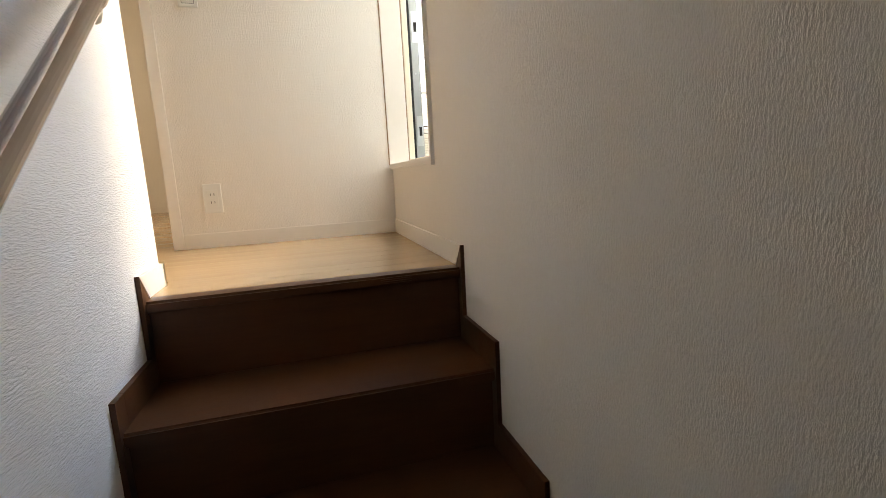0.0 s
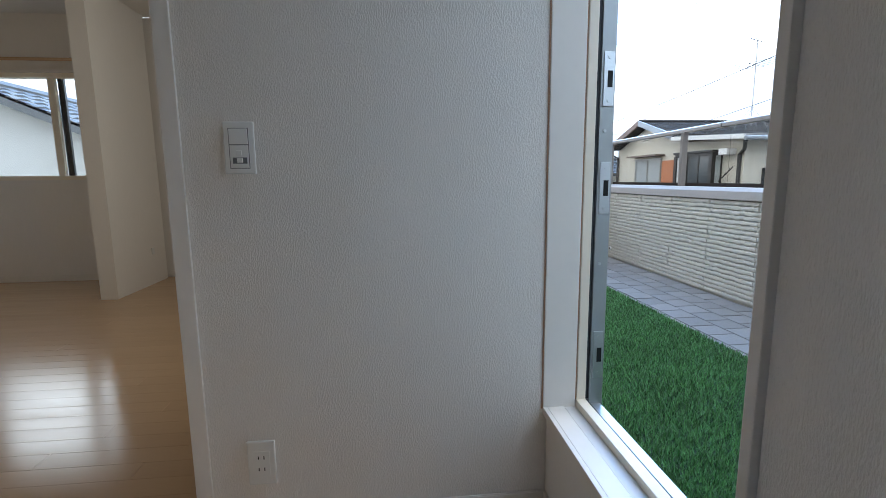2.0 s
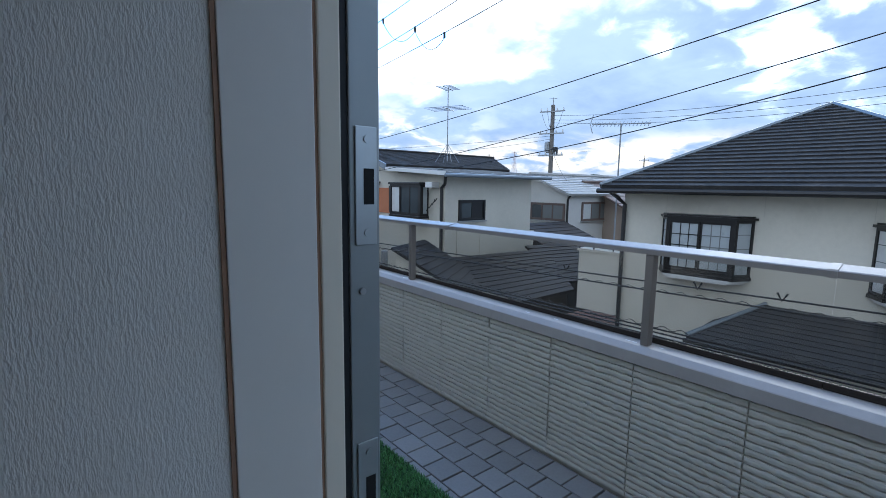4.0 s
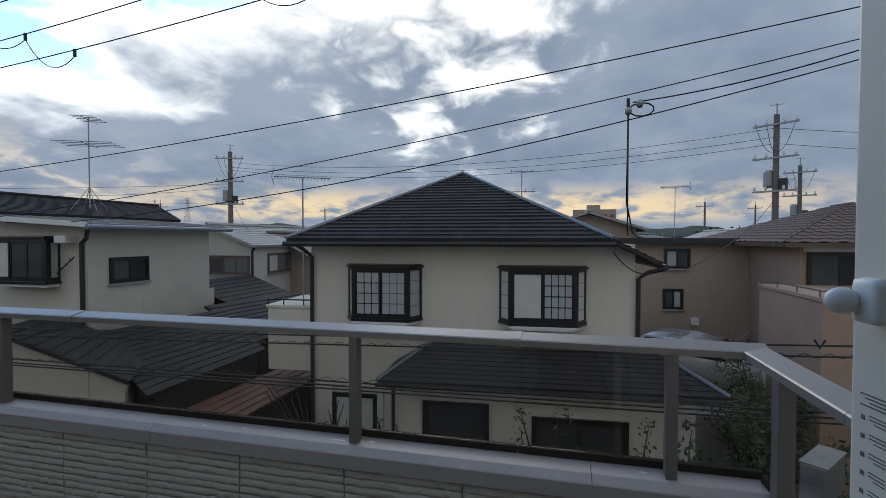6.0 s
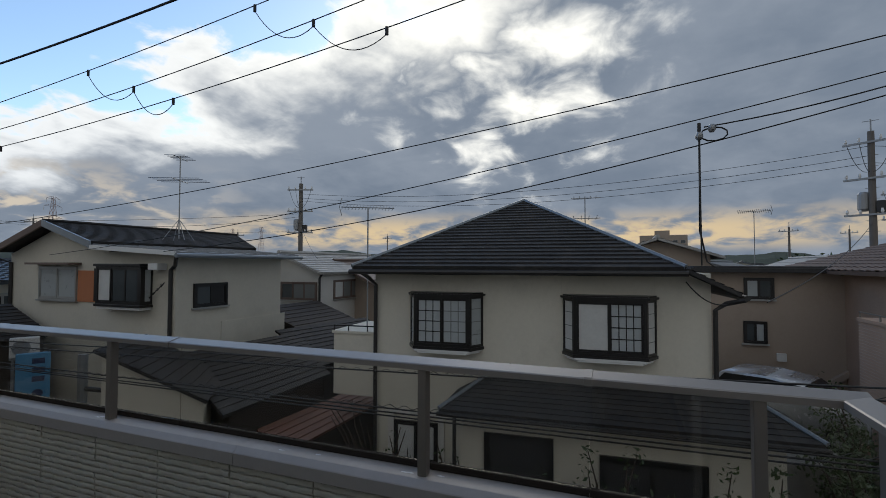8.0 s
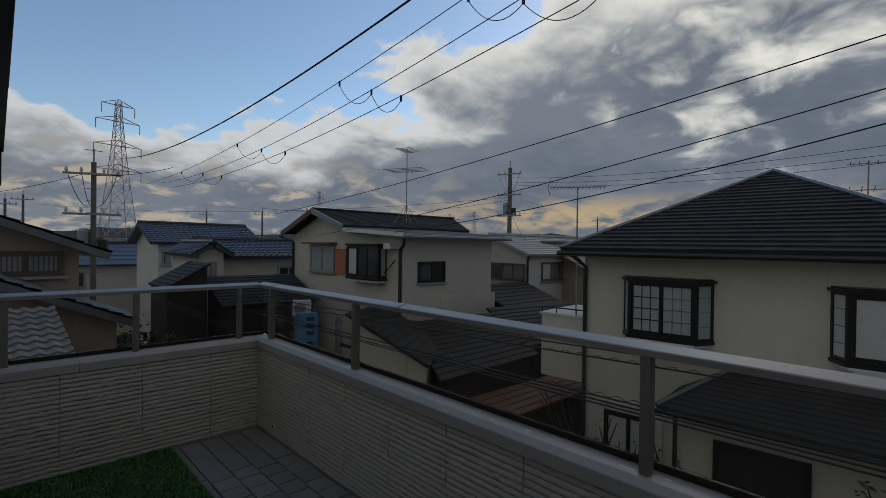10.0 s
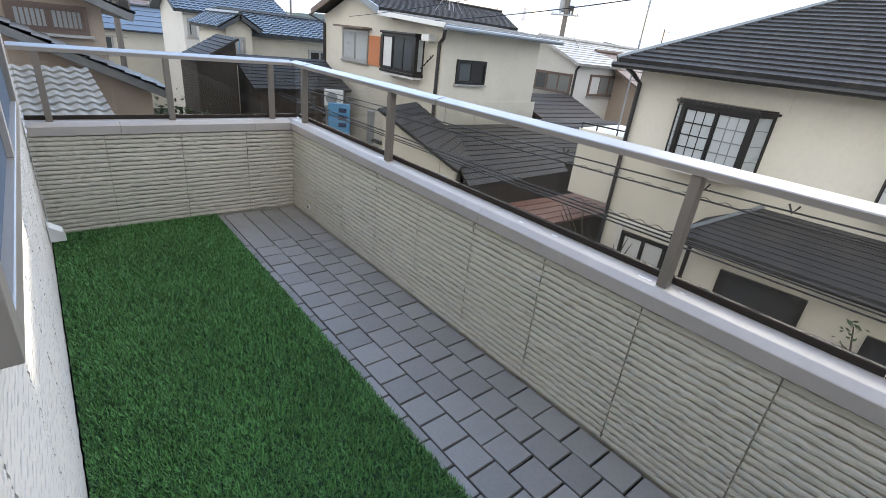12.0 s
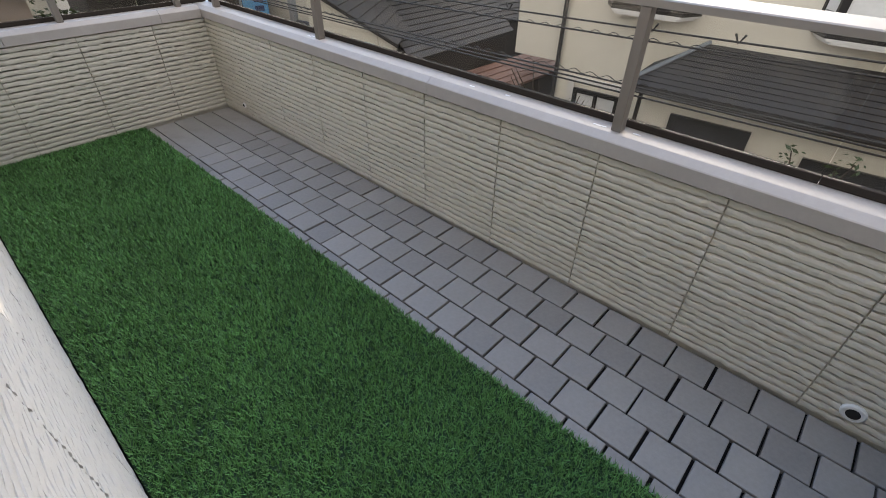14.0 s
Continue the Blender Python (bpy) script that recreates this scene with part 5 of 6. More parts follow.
window_part(hB, facing(BX, 12.42, 0.58, 180), 1.75, 1.02, M["frame_black"], bay=0.35, left=M["curtain"], right=M["window_glass"], panes=3)
part("wall_panel", boxes((BX - 0.03, BX - 0.0005, 13.66, 14.58, 0.57, 1.47)), M["orange"], hB, "faded orange panel")
part("lamp_box", boxes((BX - 0.30, BX - 0.001, 11.0, 11.35, 1.50, 1.68), bevel=0.03), M["white_paint"], hB, "white wall lamp box")
for k in range(4):
    part("cable_knot", tube(bmesh.new(), [(BX - 0.12, 10.95 + 0.14 * k, 1.18 - 0.10 * k), (BX - 0.16, 11.02 + 0.14 * k, 1.06 - 0.10 * k), (BX - 0.10, 11.10 + 0.14 * k, 1.14 - 0.12 * k)], 0.014, 6), M["cable"], hB)
part("base_band", boxes((10.5, 13.2, BY - 0.02, BY - 0.0005, GZ, 0.0)), M["stucco_grey"], hB)


def shed(name, label, e0, e1, r0, r1, mat, wall_mat, courses=8, inset=0.25):
    """A lean-to: one roof plane on a closed body."""
    ob = thing(name, label, "shed")
    part("roof", slope(bmesh.new(), e0, e1, r0, r1, courses, 0.018, 0.06), mat, ob)
    bm = bmesh.new()
    e0, e1, r0, r1 = (Vector(p) for p in (e0, e1, r0, r1))
    mid = (e0 + e1 + r0 + r1) / 4
    cs = [p.lerp(mid, 0.10) - Vector((0, 0, 0.07)) for p in (e0, e1, r1, r0)]
    up, dn = [bm.verts.new(p) for p in cs], [bm.verts.new((p.x, p.y, GZ)) for p in cs]
    bm.faces.new(up)
    for i in range(4):
        bm.faces.new((up[i], up[(i + 1) % 4], dn[(i + 1) % 4], dn[i]))
    part("wall", bm, wall_mat, ob)
    return ob


shed("shed", "dark slate lean-to roof between the houses", (7.0, 6.9, -1.22), (10.6, 7.0, -1.22), (8.3, 9.9, -0.52), (12.6, 9.6, -0.52), M["old_slate"], M["dark_wood"], 12)
shed("shed", "rusty sheet-metal lean-to roof", (7.4, 6.2, -2.15), (11.6, 6.1, -2.15), (8.0, 7.0, -1.80), (12.2, 6.8, -1.80), M["rust"], M["dark_wood"], 5)
shed("shed", "dark low roof with grey flashing", (6.9, 7.2, -0.95), (8.7, 8.6, -0.95), (6.2, 9.4, 0.0), (8.0, 10.4, 0.0), M["old_slate"], M["stucco"], 10)
shed("shed", "black boarded shed with a low roof", (13.2, 9.2, -0.85), (16.4, 9.0, -0.85), (13.3, 12.0, 0.12), (16.8, 12.0, 0.12), M["dark_wood"], M["dark_wood"], 10)
shed("shed", "dark shed roof beside the hipped house", (11.6, 8.0, -1.3), (16.0, 7.4, -1.3), (12.2, 10.2, -0.45), (16.4, 9.4, -0.45), M["old_slate"], M["dark_wood"], 10)
shed("shed", "black low roof in front of the blue-tiled house", (5.3, 15.0, -0.35), (8.6, 15.0, -0.35), (5.4, 17.4, 0.44), (8.75, 17.4, 0.44), M["old_slate"], M["dark_wood"], 10)
shed("shed", "dark steep roof beside the blue-tiled house", (4.0, 16.2, 0.2), (4.0, 18.5, 0.2), (5.3, 16.2, 0.96), (5.3, 18.5, 0.96), M["old_slate"], M["dark_wood"], 8)
shed("shed", "dark patched lean-to roof beside the lane", (2.4, 11.6, -1.9), (4.9, 11.2, -1.9), (2.2, 13.6, -1.25), (4.6, 13.4, -1.25), M["old_slate"], M["dark_wood"], 8)


def simple_house(name, label, x0, x1, y0, y1, eave, ridge, along, wall_mat, roof_mat, tiled=False, over=0.45, waves=14, courses=10):
    """A gabled house, its ridge along x or y."""
    ob = thing(name, label, "house")
    part("wall", boxes((x0, x1, y0, y1, GZ, eave)), wall_mat, ob)
    bm, gb = bmesh.new(), bmesh.new()
    X0, X1, Y0, Y1, d = x0 - over, x1 + over, y0 - over, y1 + over, 0.06
    if along == "x":
        ym = (y0 + y1) / 2
        prs = [((X1, Y0, eave - 0.12), (X0, Y0, eave - 0.12), (X1, ym, ridge), (X0, ym, ridge)), ((X0, Y1, eave - 0.12), (X1, Y1, eave - 0.12), (X0, ym, ridge), (X1, ym, ridge))]
        prism(gb, [(y0, eave + 0.0005), (y1, eave + 0.0005), (ym, ridge - 0.13)], x0, x1)
        rl = [(X0, ym, ridge + 0.04), (X1, ym, ridge + 0.04)]
    else:
        xm = (x0 + x1) / 2
        prs = [((X0, Y0, eave - 0.12), (X0, Y1, eave - 0.12), (xm, Y0, ridge), (xm, Y1, ridge)), ((X1, Y1, eave - 0.12), (X1, Y0, eave - 0.12), (xm, Y1, ridge), (xm, Y0, ridge))]
        prism(gb, [(x0, eave + 0.0005), (x1, eave + 0.0005), (xm, ridge - 0.13)], y0, y1, "y")
        rl = [(xm, Y0, ridge + 0.04), (xm, Y1, ridge + 0.04)]
    for p in prs:
        if tiled:
            tiled_slope(bm, *p, courses, waves)
        else:
            slope(bm, *p, courses, 0.02, 0.09)
    part("gable", gb, wall_mat, ob)
    rf = part("roof", bm, roof_mat, ob)
    part("ridge_cap", tube(bmesh.new(), rl, 0.09, 6), roof_mat, rf)
    return ob


# white house behind, pale roof
hC = simple_house("house", "white house with a weathered pale roof behind the sheds", 17.2, 24.5, 12.2, 16.0, 1.42, 2.16, "x", M["stucco_white"], M["slate_pale"], over=0.35)
window_part(hC, facing(17.2, 13.25, 0.07, 180), 1.95, 0.80, M["slate_brown"], left=M["window_glass"], right=M["lattice"], panes=3)
window_part(hC, facing(19.4, 12.2, 0.05, -90), 2.2, 0.88, M["slate_brown"], left=M["curtain"], right=M["lattice"], panes=3)
part("downpipe", tube(bmesh.new(), [(17.1, 11.95, 1.25), (17.15, 12.12, 1.05), (17.15, 12.12, GZ)], 0.05, 8), M["dark_metal"], hC)
# brown house with two small windows
hD = thing("house", "light brown flat-fronted house with two small windows", "house")
part("wall", boxes((18.0, 24.0, -7.6, -2.6, GZ, 1.42)), M["stucco_brown"], hD)
part("roof", boxes((17.6, 24.3, -7.9, -2.3, 1.4205, 1.56), (17.8, 24.2, -7.8, -2.4, 1.5605, 1.62), bevel=0.01), M["slate"], hD)
window_part(hD, facing(18.0, -4.30, 0.55, 180), 0.84, 0.70, M["frame_black"], left=M["frosted"], right=M["window_glass"])
window_part(hD, facing(18.0, -4.18, -0.88, 180), 0.66, 0.72, M["frame_black"], left=M["window_glass"], right=M["frosted"])
part("vent", boxes((17.9, 17.999, -5.0, -4.75, -1.4, -1.15)), M["white_paint"], hD)
bm = bmesh.new()
prism(bm, [(-5.8, -2.3), (-7.58, -1.0), (-7.58, -0.8), (-5.8, -2.1)], 17.85, 17.999)
part("stair_flank", bm, M["stucco_brown"], hD)
simple_house("house", "tan house with a pale roof behind", 21.0, 30.0, -3.4, 0.4, 2.1, 2.75, "x", M["stucco_brown"], M["slate_pale"])
# brick-tiled house at the side
hE = thing("house", "brown brick-tiled house with a brown tiled roof and corner terrace", "house")
part("wall", boxes((14.6, 22.0, -14.0, -6.55, GZ, 1.52)), M["brick_tile"], hE)
bm = bmesh.new()
tiled_slope(bm, (14.05, -14.6, 1.50), (14.05, -5.95, 1.50), (17.8, -12.0, 2.75), (17.8, -9.4, 2.75), 14, 20)
tiled_slope(bm, (14.05, -5.95, 1.50), (22.6, -5.95, 1.50), (17.8, -9.4, 2.75), (18.3, -9.4, 2.75), 14, 20)
part("roof", bm, M["slate_brown"], hE)
terrace = part("terrace", boxes((11.5, 14.599, -9.6, -5.6, GZ, 0.30), (11.46, 14.599, -9.6, -5.56, 0.3005, 0.38)), M["brick_tile"], hE, "brick-tiled terrace wall")
part("rail", boxes((11.5, 11.53, -9.5, -5.6, 0.50, 0.53), (11.53, 14.59, -5.63, -5.6, 0.50, 0.53), *[(11.5, 11.53, -9.4 + 0.95 * i, -9.37 + 0.95 * i, 0.38, 0.50) for i in range(4)],
                   *[(11.6 + 0.98 * i, 11.63 + 0.98 * i, -5.63, -5.6, 0.38, 0.50) for i in range(4)]), M["rail"], terrace)
window_part(hE, facing(14.6, -7.45, -0.2, 180), 1.5, 1.45, M["frame_black"], left=M["window_glass"], right=M["room_shade"])
part("shutter_box", boxes((14.5, 14.599, -8.3, -6.6, 1.27, 1.48)), M["stucco_white"], hE)
bk = bmesh.new()
for r in range(60):
    box(bk, 11.494, 11.4995, -9.5, -5.6, 0.29 - r * 0.075 - 0.010, 0.29 - r * 0.075)
    box(bk, 11.5, 14.598, -5.5995, -5.594, 0.29 - r * 0.075 - 0.010, 0.29 - r * 0.075)
tagged(part("mortar_line", bk, M["stucco_brown"], terrace), kind="stuff")
bk = bmesh.new()
for r in range(30):
    box(bk, 14.592, 14.5995, -14.0, -6.55, 1.48 - r * 0.075 - 0.010, 1.48 - r * 0.075)
tagged(part("mortar_line", bk, M["stucco_brown"], hE), kind="stuff")

# houses along the lane, beyond the far end of the balcony
hF = simple_house("house", "white house with a dark blue-grey tiled roof", 6.15, 11.0, 27.0, 32.0, 1.74, 2.68, "x", M["stucco_white"], M["kawara_blue"], True, waves=20)
window_part(hF, facing(6.5, 27.0, 0.45, -90), 0.4, 0.8, M["frame_grey"], left=M["window_glass"], right=M["frosted"])
window_part(hF, facing(7.72, 27.0, 0.66, -90), 0.5, 0.58, M["frame_grey"], left=M["window_glass"], right=M["window_glass"])
hG = simple_house("house", "cream house with a blue clay-tile roof", 6.75, 12.5, 19.6, 24.2, 1.20, 1.76, "x", M["stucco"], M["kawara_blue"], True, waves=26)
window_part(hG, facing(9.6, 19.6, 0.05, -90), 1.0, 0.6, M["frame_grey"], left=M["room_shade"], right=M["window_glass"])
hG2 = simple_house("house", "cream gabled porch wing with a blue-curtained window", 5.72, 6.62, 18.9, 22.5, 1.30, 1.64, "y", M["stucco"], M["kawara_blue"], True, over=0.3, waves=8)
window_part(hG2, facing(6.2, 18.9, 0.20, -90), 0.34, 0.72, M["frame_grey"], left=M["blue"], right=M["curtain"])
hH = simple_house("house", "light brown gabled house with a latticed window", -6.4, 1.35, 11.0, 18.0, 1.52, 3.10, "y", M["stucco_brown"], M["kawara"], True, waves=20)
wl = window_part(hH, facing(0.58, 11.0, 0.98, -90), 1.1, 0.46, M["slate_brown"], left=M["frosted"], right=M["frosted"])
part("lattice", boxes(*[(0.06 + 0.07 * i, 0.08 + 0.07 * i, 10.93, 10.955, 1.0, 1.42) for i in range(15)]), M["slate_brown"], wl)
hI = thing("house", "single-storey annexe with weathered silver clay tiles", "house")
part("wall", boxes((-4.0, 1.0, 7.9, 10.9, GZ, 0.15)), M["stucco_brown"], hI)
bm = bmesh.new()
tiled_slope(bm, (1.0, 7.3, 0.02), (-4.2, 7.3, 0.02), (0.85, 9.0, 0.62), (-4.2, 9.0, 0.62), 10, 30, high=0.035)
part("roof", bm, M["kawara_pale"], hI, "weathered silver roof tiles")
hJ = thing("house", "low wing with a long dark tiled verge", "house")
bm = bmesh.new()
tiled_slope(bm, (2.0, 9.4, 0.25), (2.0, 10.9, 0.25), (-1.0, 9.4, 1.56), (-1.0, 10.9, 1.56), 14, 6)
part("roof", bm, M["kawara"], hJ)
part("wall", prism(bmesh.new(), [(-1.0, GZ), (1.75, GZ), (1.75, 0.20), (-1.0, 1.40)], 9.7, 10.85, "y"), M["stucco_brown"], hJ)
# neighbour seen through the far room's window
simple_house("house", "white neighbour house with a grey tiled gable roof", -10.5, -5.2, 8.2, 14.0, 1.55, 2.75, "y", M["stucco_white"], M["kawara"], True, waves=16)

# ---------------------------------------------------------------- far houses, hills
rng = np.random.RandomState(21)
walls = (M["stucco"], M["stucco_white"], M["stucco_grey"], M["stucco_brown"])
roofs = (M["slate"], M["kawara"], M["slate_pale"], M["kawara_blue"], M["slate_brown"])
for i in range(95):
    az, dist = radians(rng.uniform(-44, 96)), 26 + 130 * rng.uniform(0, 1) ** 1.5
    if math.degrees(az) > 38:
        dist += 12
    if -26 < math.degrees(az) < -5:
        dist += 8
    cx, cy = 0.2 + dist * math.cos(az), -0.2 + dist * math.sin(az)
    w, d, h = rng.uniform(6, 10), rng.uniform(5, 8), rng.uniform(0.0, 1.3) - 0.01 * dist * (dist < 60) * 0.6
    ob = simple_house("house", "distant two-storey house with a pitched roof", -w / 2, w / 2, -d / 2, d / 2, h, h + rng.uniform(0.8, 1.5), "x" if rng.rand() < 0.5 else "y",
                      walls[rng.randint(4)], roofs[rng.randint(5)], courses=5)
    window_part(ob, facing(-w / 2, rng.uniform(-1, 1), h - 1.5, 180), 1.6, 1.0, M["frame_grey"], left=M["window_glass"], right=M["frosted"])
    window_part(ob, facing(rng.uniform(-1, 1), -d / 2, h - 1.5, -90), 1.6, 1.0, M["frame_grey"], left=M["window_glass"], right=M["window_glass"])
    ob.matrix_basis = pose(cx, cy, 0, 0, 0, rng.uniform(-20, 20))
    ob["group"] = "distant houses"
apt = thing("apartment_block", "pale flat-roofed apartment block far off on the hill", "building")
apm = pose(260, -19, 0, 0, 0, -5)
part("wall", boxes((0, 12, -11, 11, GZ, 16.5), (2, 8, -3, 4, 16.5005, 19), m=apm), M["stucco_brown"], apt)
for r in range(3):
    for c_ in range(6):
        window_part(apt, apm @ facing(0, -9 + 3.5 * c_, 5.5 + 3.4 * r, 180), 2.2, 1.6, M["frame_grey"], panes=1, left=M["window_glass"])


def hill_range(name, dist, az0, az1, height, seed, label):
    rr = np.random.RandomState(seed)
    ph = rr.uniform(0, 6.28, 6)
    bm = bmesh.new()
    prev = None
    n_ = 260
    for i in range(n_ + 1):
        a = radians(az0 + (az1 - az0) * i / n_)
        s = sum(math.sin(a * k + ph[j]) / (j + 1.2) for j, k in enumerate((5, 11, 23, 41, 77, 160)))
        h = height * (0.62 + 0.22 * s) + rr.uniform(0, 0.05) * height
        ring = [bm.verts.new((dist * f * math.cos(a), dist * f * math.sin(a), z)) for f, z in ((0.85, GZ), (0.93, h * 0.6 + GZ * 0.3), (1.0, h), (1.15, GZ))]
        if prev:
            for k in range(3):
                bm.faces.new((prev[k], prev[k + 1], ring[k + 1], ring[k]))
        prev = ring
    structure(name, bm, M["hill"], label, "hill")


hill_range("backdrop_hills", 900, -70, 140, 25, 5, "low wooded hills along the horizon")
hill_range("backdrop_near_hills", 330, 20, 100, 9, 8, "nearer wooded rise with trees")
hill_range("backdrop_mountains", 2200, -70, 140, 62, 15, "far hazy hills on the horizon")


# ---------------------------------------------------------------- poles, cables, aerials
def utility_pole(x, y, top, turn, arms=2, radius=0.15):
    ob = thing("utility_pole", "concrete utility pole with crossarms, insulators and a transformer", "utility pole", group="utility poles", at=pose(x, y, 0, 0, 0, turn))
    part("pole", tube(bmesh.new(), [(0, 0, GZ), (0, 0, top)], radius, 10, radii=[radius, radius * 0.7]), M["pole"], ob)
    part("top_spike", tube(bmesh.new(), [(0, 0, top), (0, 0, top + 0.5)], 0.03, 6), M["galvanised"], ob)
    for k in range(arms):
        z = top - 0.5 - 1.5 * k
        arm = part("crossarm", boxes((-0.9, 0.9, 0.10, 0.18, z, z + 0.08)), M["galvanised"], ob)
        for sx_ in (-0.8, -0.35, 0.35, 0.8):
            part("insulator", tube(bmesh.new(), [(sx_, 0.14, z + 0.08), (sx_, 0.14, z + 0.16), (sx_, 0.14, z + 0.28)], 0.05, 8, radii=[0.03, 0.06, 0.035]), M["white_paint"], arm)
    if arms > 1:
        part("transformer", tube(bmesh.new(), [(0.30, 0, top - 3.3), (0.30, 0, top - 3.2), (0.30, 0, top - 2.6), (0.30, 0, top - 2.5)], 0.2, 12, radii=[0.14, 0.2, 0.2, 0.14]), M["galvanised"], ob)
        part("cable_box", boxes((-0.45, -0.15, -0.12, 0.12, top - 3.4, top - 2.9), bevel=0.03), M["dark_metal"], ob)
    for k in range(8):
        z = top - 1.0 - 0.45 * k
        part("climbing_step", tube(bmesh.new(), [(-0.24, 0, z), (0.24, 0, z)], 0.012, 5), M["galvanised"], ob)
    if arms > 1:
        for k, sx_ in enumerate((-0.8, 0.35, 0.8)):
            part("jumper", tube(bmesh.new(), sag((sx_, 0.14, top - 0.25), (0.05 * k, 0.12, top - 1.8), 0.0, 2)[:1] + sag((sx_, 0.16, top - 0.3), (0.1 * k - 0.1, 0.14, top - 1.7), 0.35, 10), 0.012, 5), M["cable"], ob)
        part("spike_arm", tube(bmesh.new(), [(-0.28, 0, top + 0.42), (0.28, 0, top + 0.46)], 0.014, 5), M["galvanised"], ob)
    return ob


utility_pole(0.22 + 34 * math.cos(radians(38.25)), -0.2 + 34 * math.sin(radians(38.25)), 7.3, 110, 3, 0.2)
utility_pole(0.22 + 26 * math.cos(radians(-21.7)), -0.2 + 26 * math.sin(radians(-21.7)), 7.2, 50, 3, 0.17)
utility_pole(0.22 + 38 * math.cos(radians(-23.6)), -0.2 + 38 * math.sin(radians(-23.6)), 6.3, 60, 2, 0.16)
utility_pole(0.22 + 22 * math.cos(radians(83.15)), -0.2 + 22 * math.sin(radians(83.15)), 4.6, 160, 2, 0.12)
for az, dd, tp in ((-15.5, 60, 5.6), (-20, 75, 6), (67.5, 60, 5.5), (73.2, 70, 5.8), (89.5, 55, 5.2), (88.3, 60, 6.0), (62.6, 80, 7.5), (45, 70, 6.0), (1.5, 90, 7), (28, 90, 7)):
    utility_pole(0.22 + dd * math.cos(radians(az)), -0.2 + dd * math.sin(radians(az)), tp, az + 70, 1, 0.14)


def pylon(x, y, height, base, label):
    ob = thing("transmission_tower", label, "pylon", at=pose(x, y, GZ, 0, 0, 12))
    bm = bmesh.new()
    half = lambda z: base * (1 - z / height) ** 1.35 * 0.5 + 0.55
    levels = [height * f for f in (0, 0.14, 0.27, 0.38, 0.48, 0.57, 0.65, 0.72, 0.79, 0.86, 0.93, 1.0)]
    r = height * 0.0022
    for za, zb in zip(levels, levels[1:]):
        for sx_, sy_ in ((1, 1), (1, -1), (-1, -1), (-1, 1)):
            tube(bm, [(sx_ * half(za), sy_ * half(za), za), (sx_ * half(zb), sy_ * half(zb), zb)], r, 4)
        for sx_ in (1, -1):
            tube(bm, [(sx_ * half(za), -half(za), za), (sx_ * half(zb), half(zb), zb)], r * 0.6, 4)
            tube(bm, [(sx_ * half(za), half(za), za), (sx_ * half(zb), -half(zb), zb)], r * 0.6, 4)
            tube(bm, [(-half(za), sx_ * half(za), za), (half(zb), sx_ * half(zb), zb)], r * 0.6, 4)
            tube(bm, [(half(za), sx_ * half(za), za), (-half(zb), sx_ * half(zb), zb)], r * 0.6, 4)
            tube(bm, [(-half(zb), sx_ * half(zb), zb), (half(zb), sx_ * half(zb), zb)], r * 0.6, 4)
    part("lattice", bm, M["tower"], ob)
    for f, w in ((0.98, 0.09), (0.88, 0.12), (0.73, 0.13), (0.58, 0.13)):
        z, wd = height * f, height * w
        arm = bmesh.new()
        for sx_ in (-1, 1):
            for yo in (-0.4, 0.4):
                tube(arm, [(0, yo, z + height * 0.035), (sx_ * wd, 0, z)], r * 0.7, 4)
                tube(arm, [(0, yo, z), (sx_ * wd, 0, z)], r * 0.7, 4)
        a_ = part("arm", arm, M["tower"], ob)
        for sx_ in (-1, 1):
            part("insulator", tube(bmesh.new(), [(sx_ * wd, 0, z), (sx_ * wd, 0, z - height * 0.06)], r * 1.3, 5), M["white_paint"], a_)


pylon(0.22 + 150 * math.cos(radians(81.2)), -0.2 + 150 * math.sin(radians(81.2)), 42.5, 7.5, "tall red and white lattice transmission tower")
pylon(0.22 + 330 * math.cos(radians(61.2)), -0.2 + 330 * math.sin(radians(61.2)), 42, 8, "distant lattice transmission tower")
pylon(0.22 + 600 * math.cos(radians(42.5)), -0.2 + 600 * math.sin(radians(42.5)), 50, 9, "distant lattice transmission tower")
pylon(0.22 + 650 * math.cos(radians(45.5)), -0.2 + 650 * math.sin(radians(45.5)), 50, 9, "distant lattice transmission tower")


def cable(points, r=0.012, label="black overhead cable across the lane"):
    return tagged(link_mesh("cable", tube(bmesh.new(), points, r, 6), M["cable"]), label, "cable", "overhead cables")


# long lines over the lane, rising to the right
def over_lane(x, knots, r=0.012, reach=4.5):
    """A line at one distance from the house, through heights given along y."""
    ys, zs = [k[0] for k in knots], [k[1] for k in knots]
    co_ = np.polyfit(ys, zs, 2)
    pts = [(x, y_, float(np.polyval(co_, y_))) for y_ in np.linspace(ys[0] + reach, ys[-1] - reach, 40)]
    return cable(pts, r)


over_lane(6.22, [(7.89, 2.87), (3.3, 3.30), (-1.23, 3.83), (-3.44, 4.14)], 0.007, 5.5)
over_lane(6.22, [(7.89, 2.10), (5.38, 2.43), (3.0, 2.73), (-0.9, 3.28), (-3.44, 3.82)], 0.0065, 3.0)
over_lane(6.22, [(5.08, 2.12), (2.85, 2.37), (-0.9, 3.03), (-2.51, 3.38), (-3.44, 3.56)], 0.0075, 2.5)
over_lane(6.22, [(-1.10, 3.26), (-2.3, 3.42), (-3.44, 3.68)], 0.008, 0)
over_lane(4.72, [(26.8, 5.65), (20.5, 5.15), (11.85, 4.98), (6.9, 5.2), (4.64, 5.42), (-2, 6.2)], 0.017, 0)
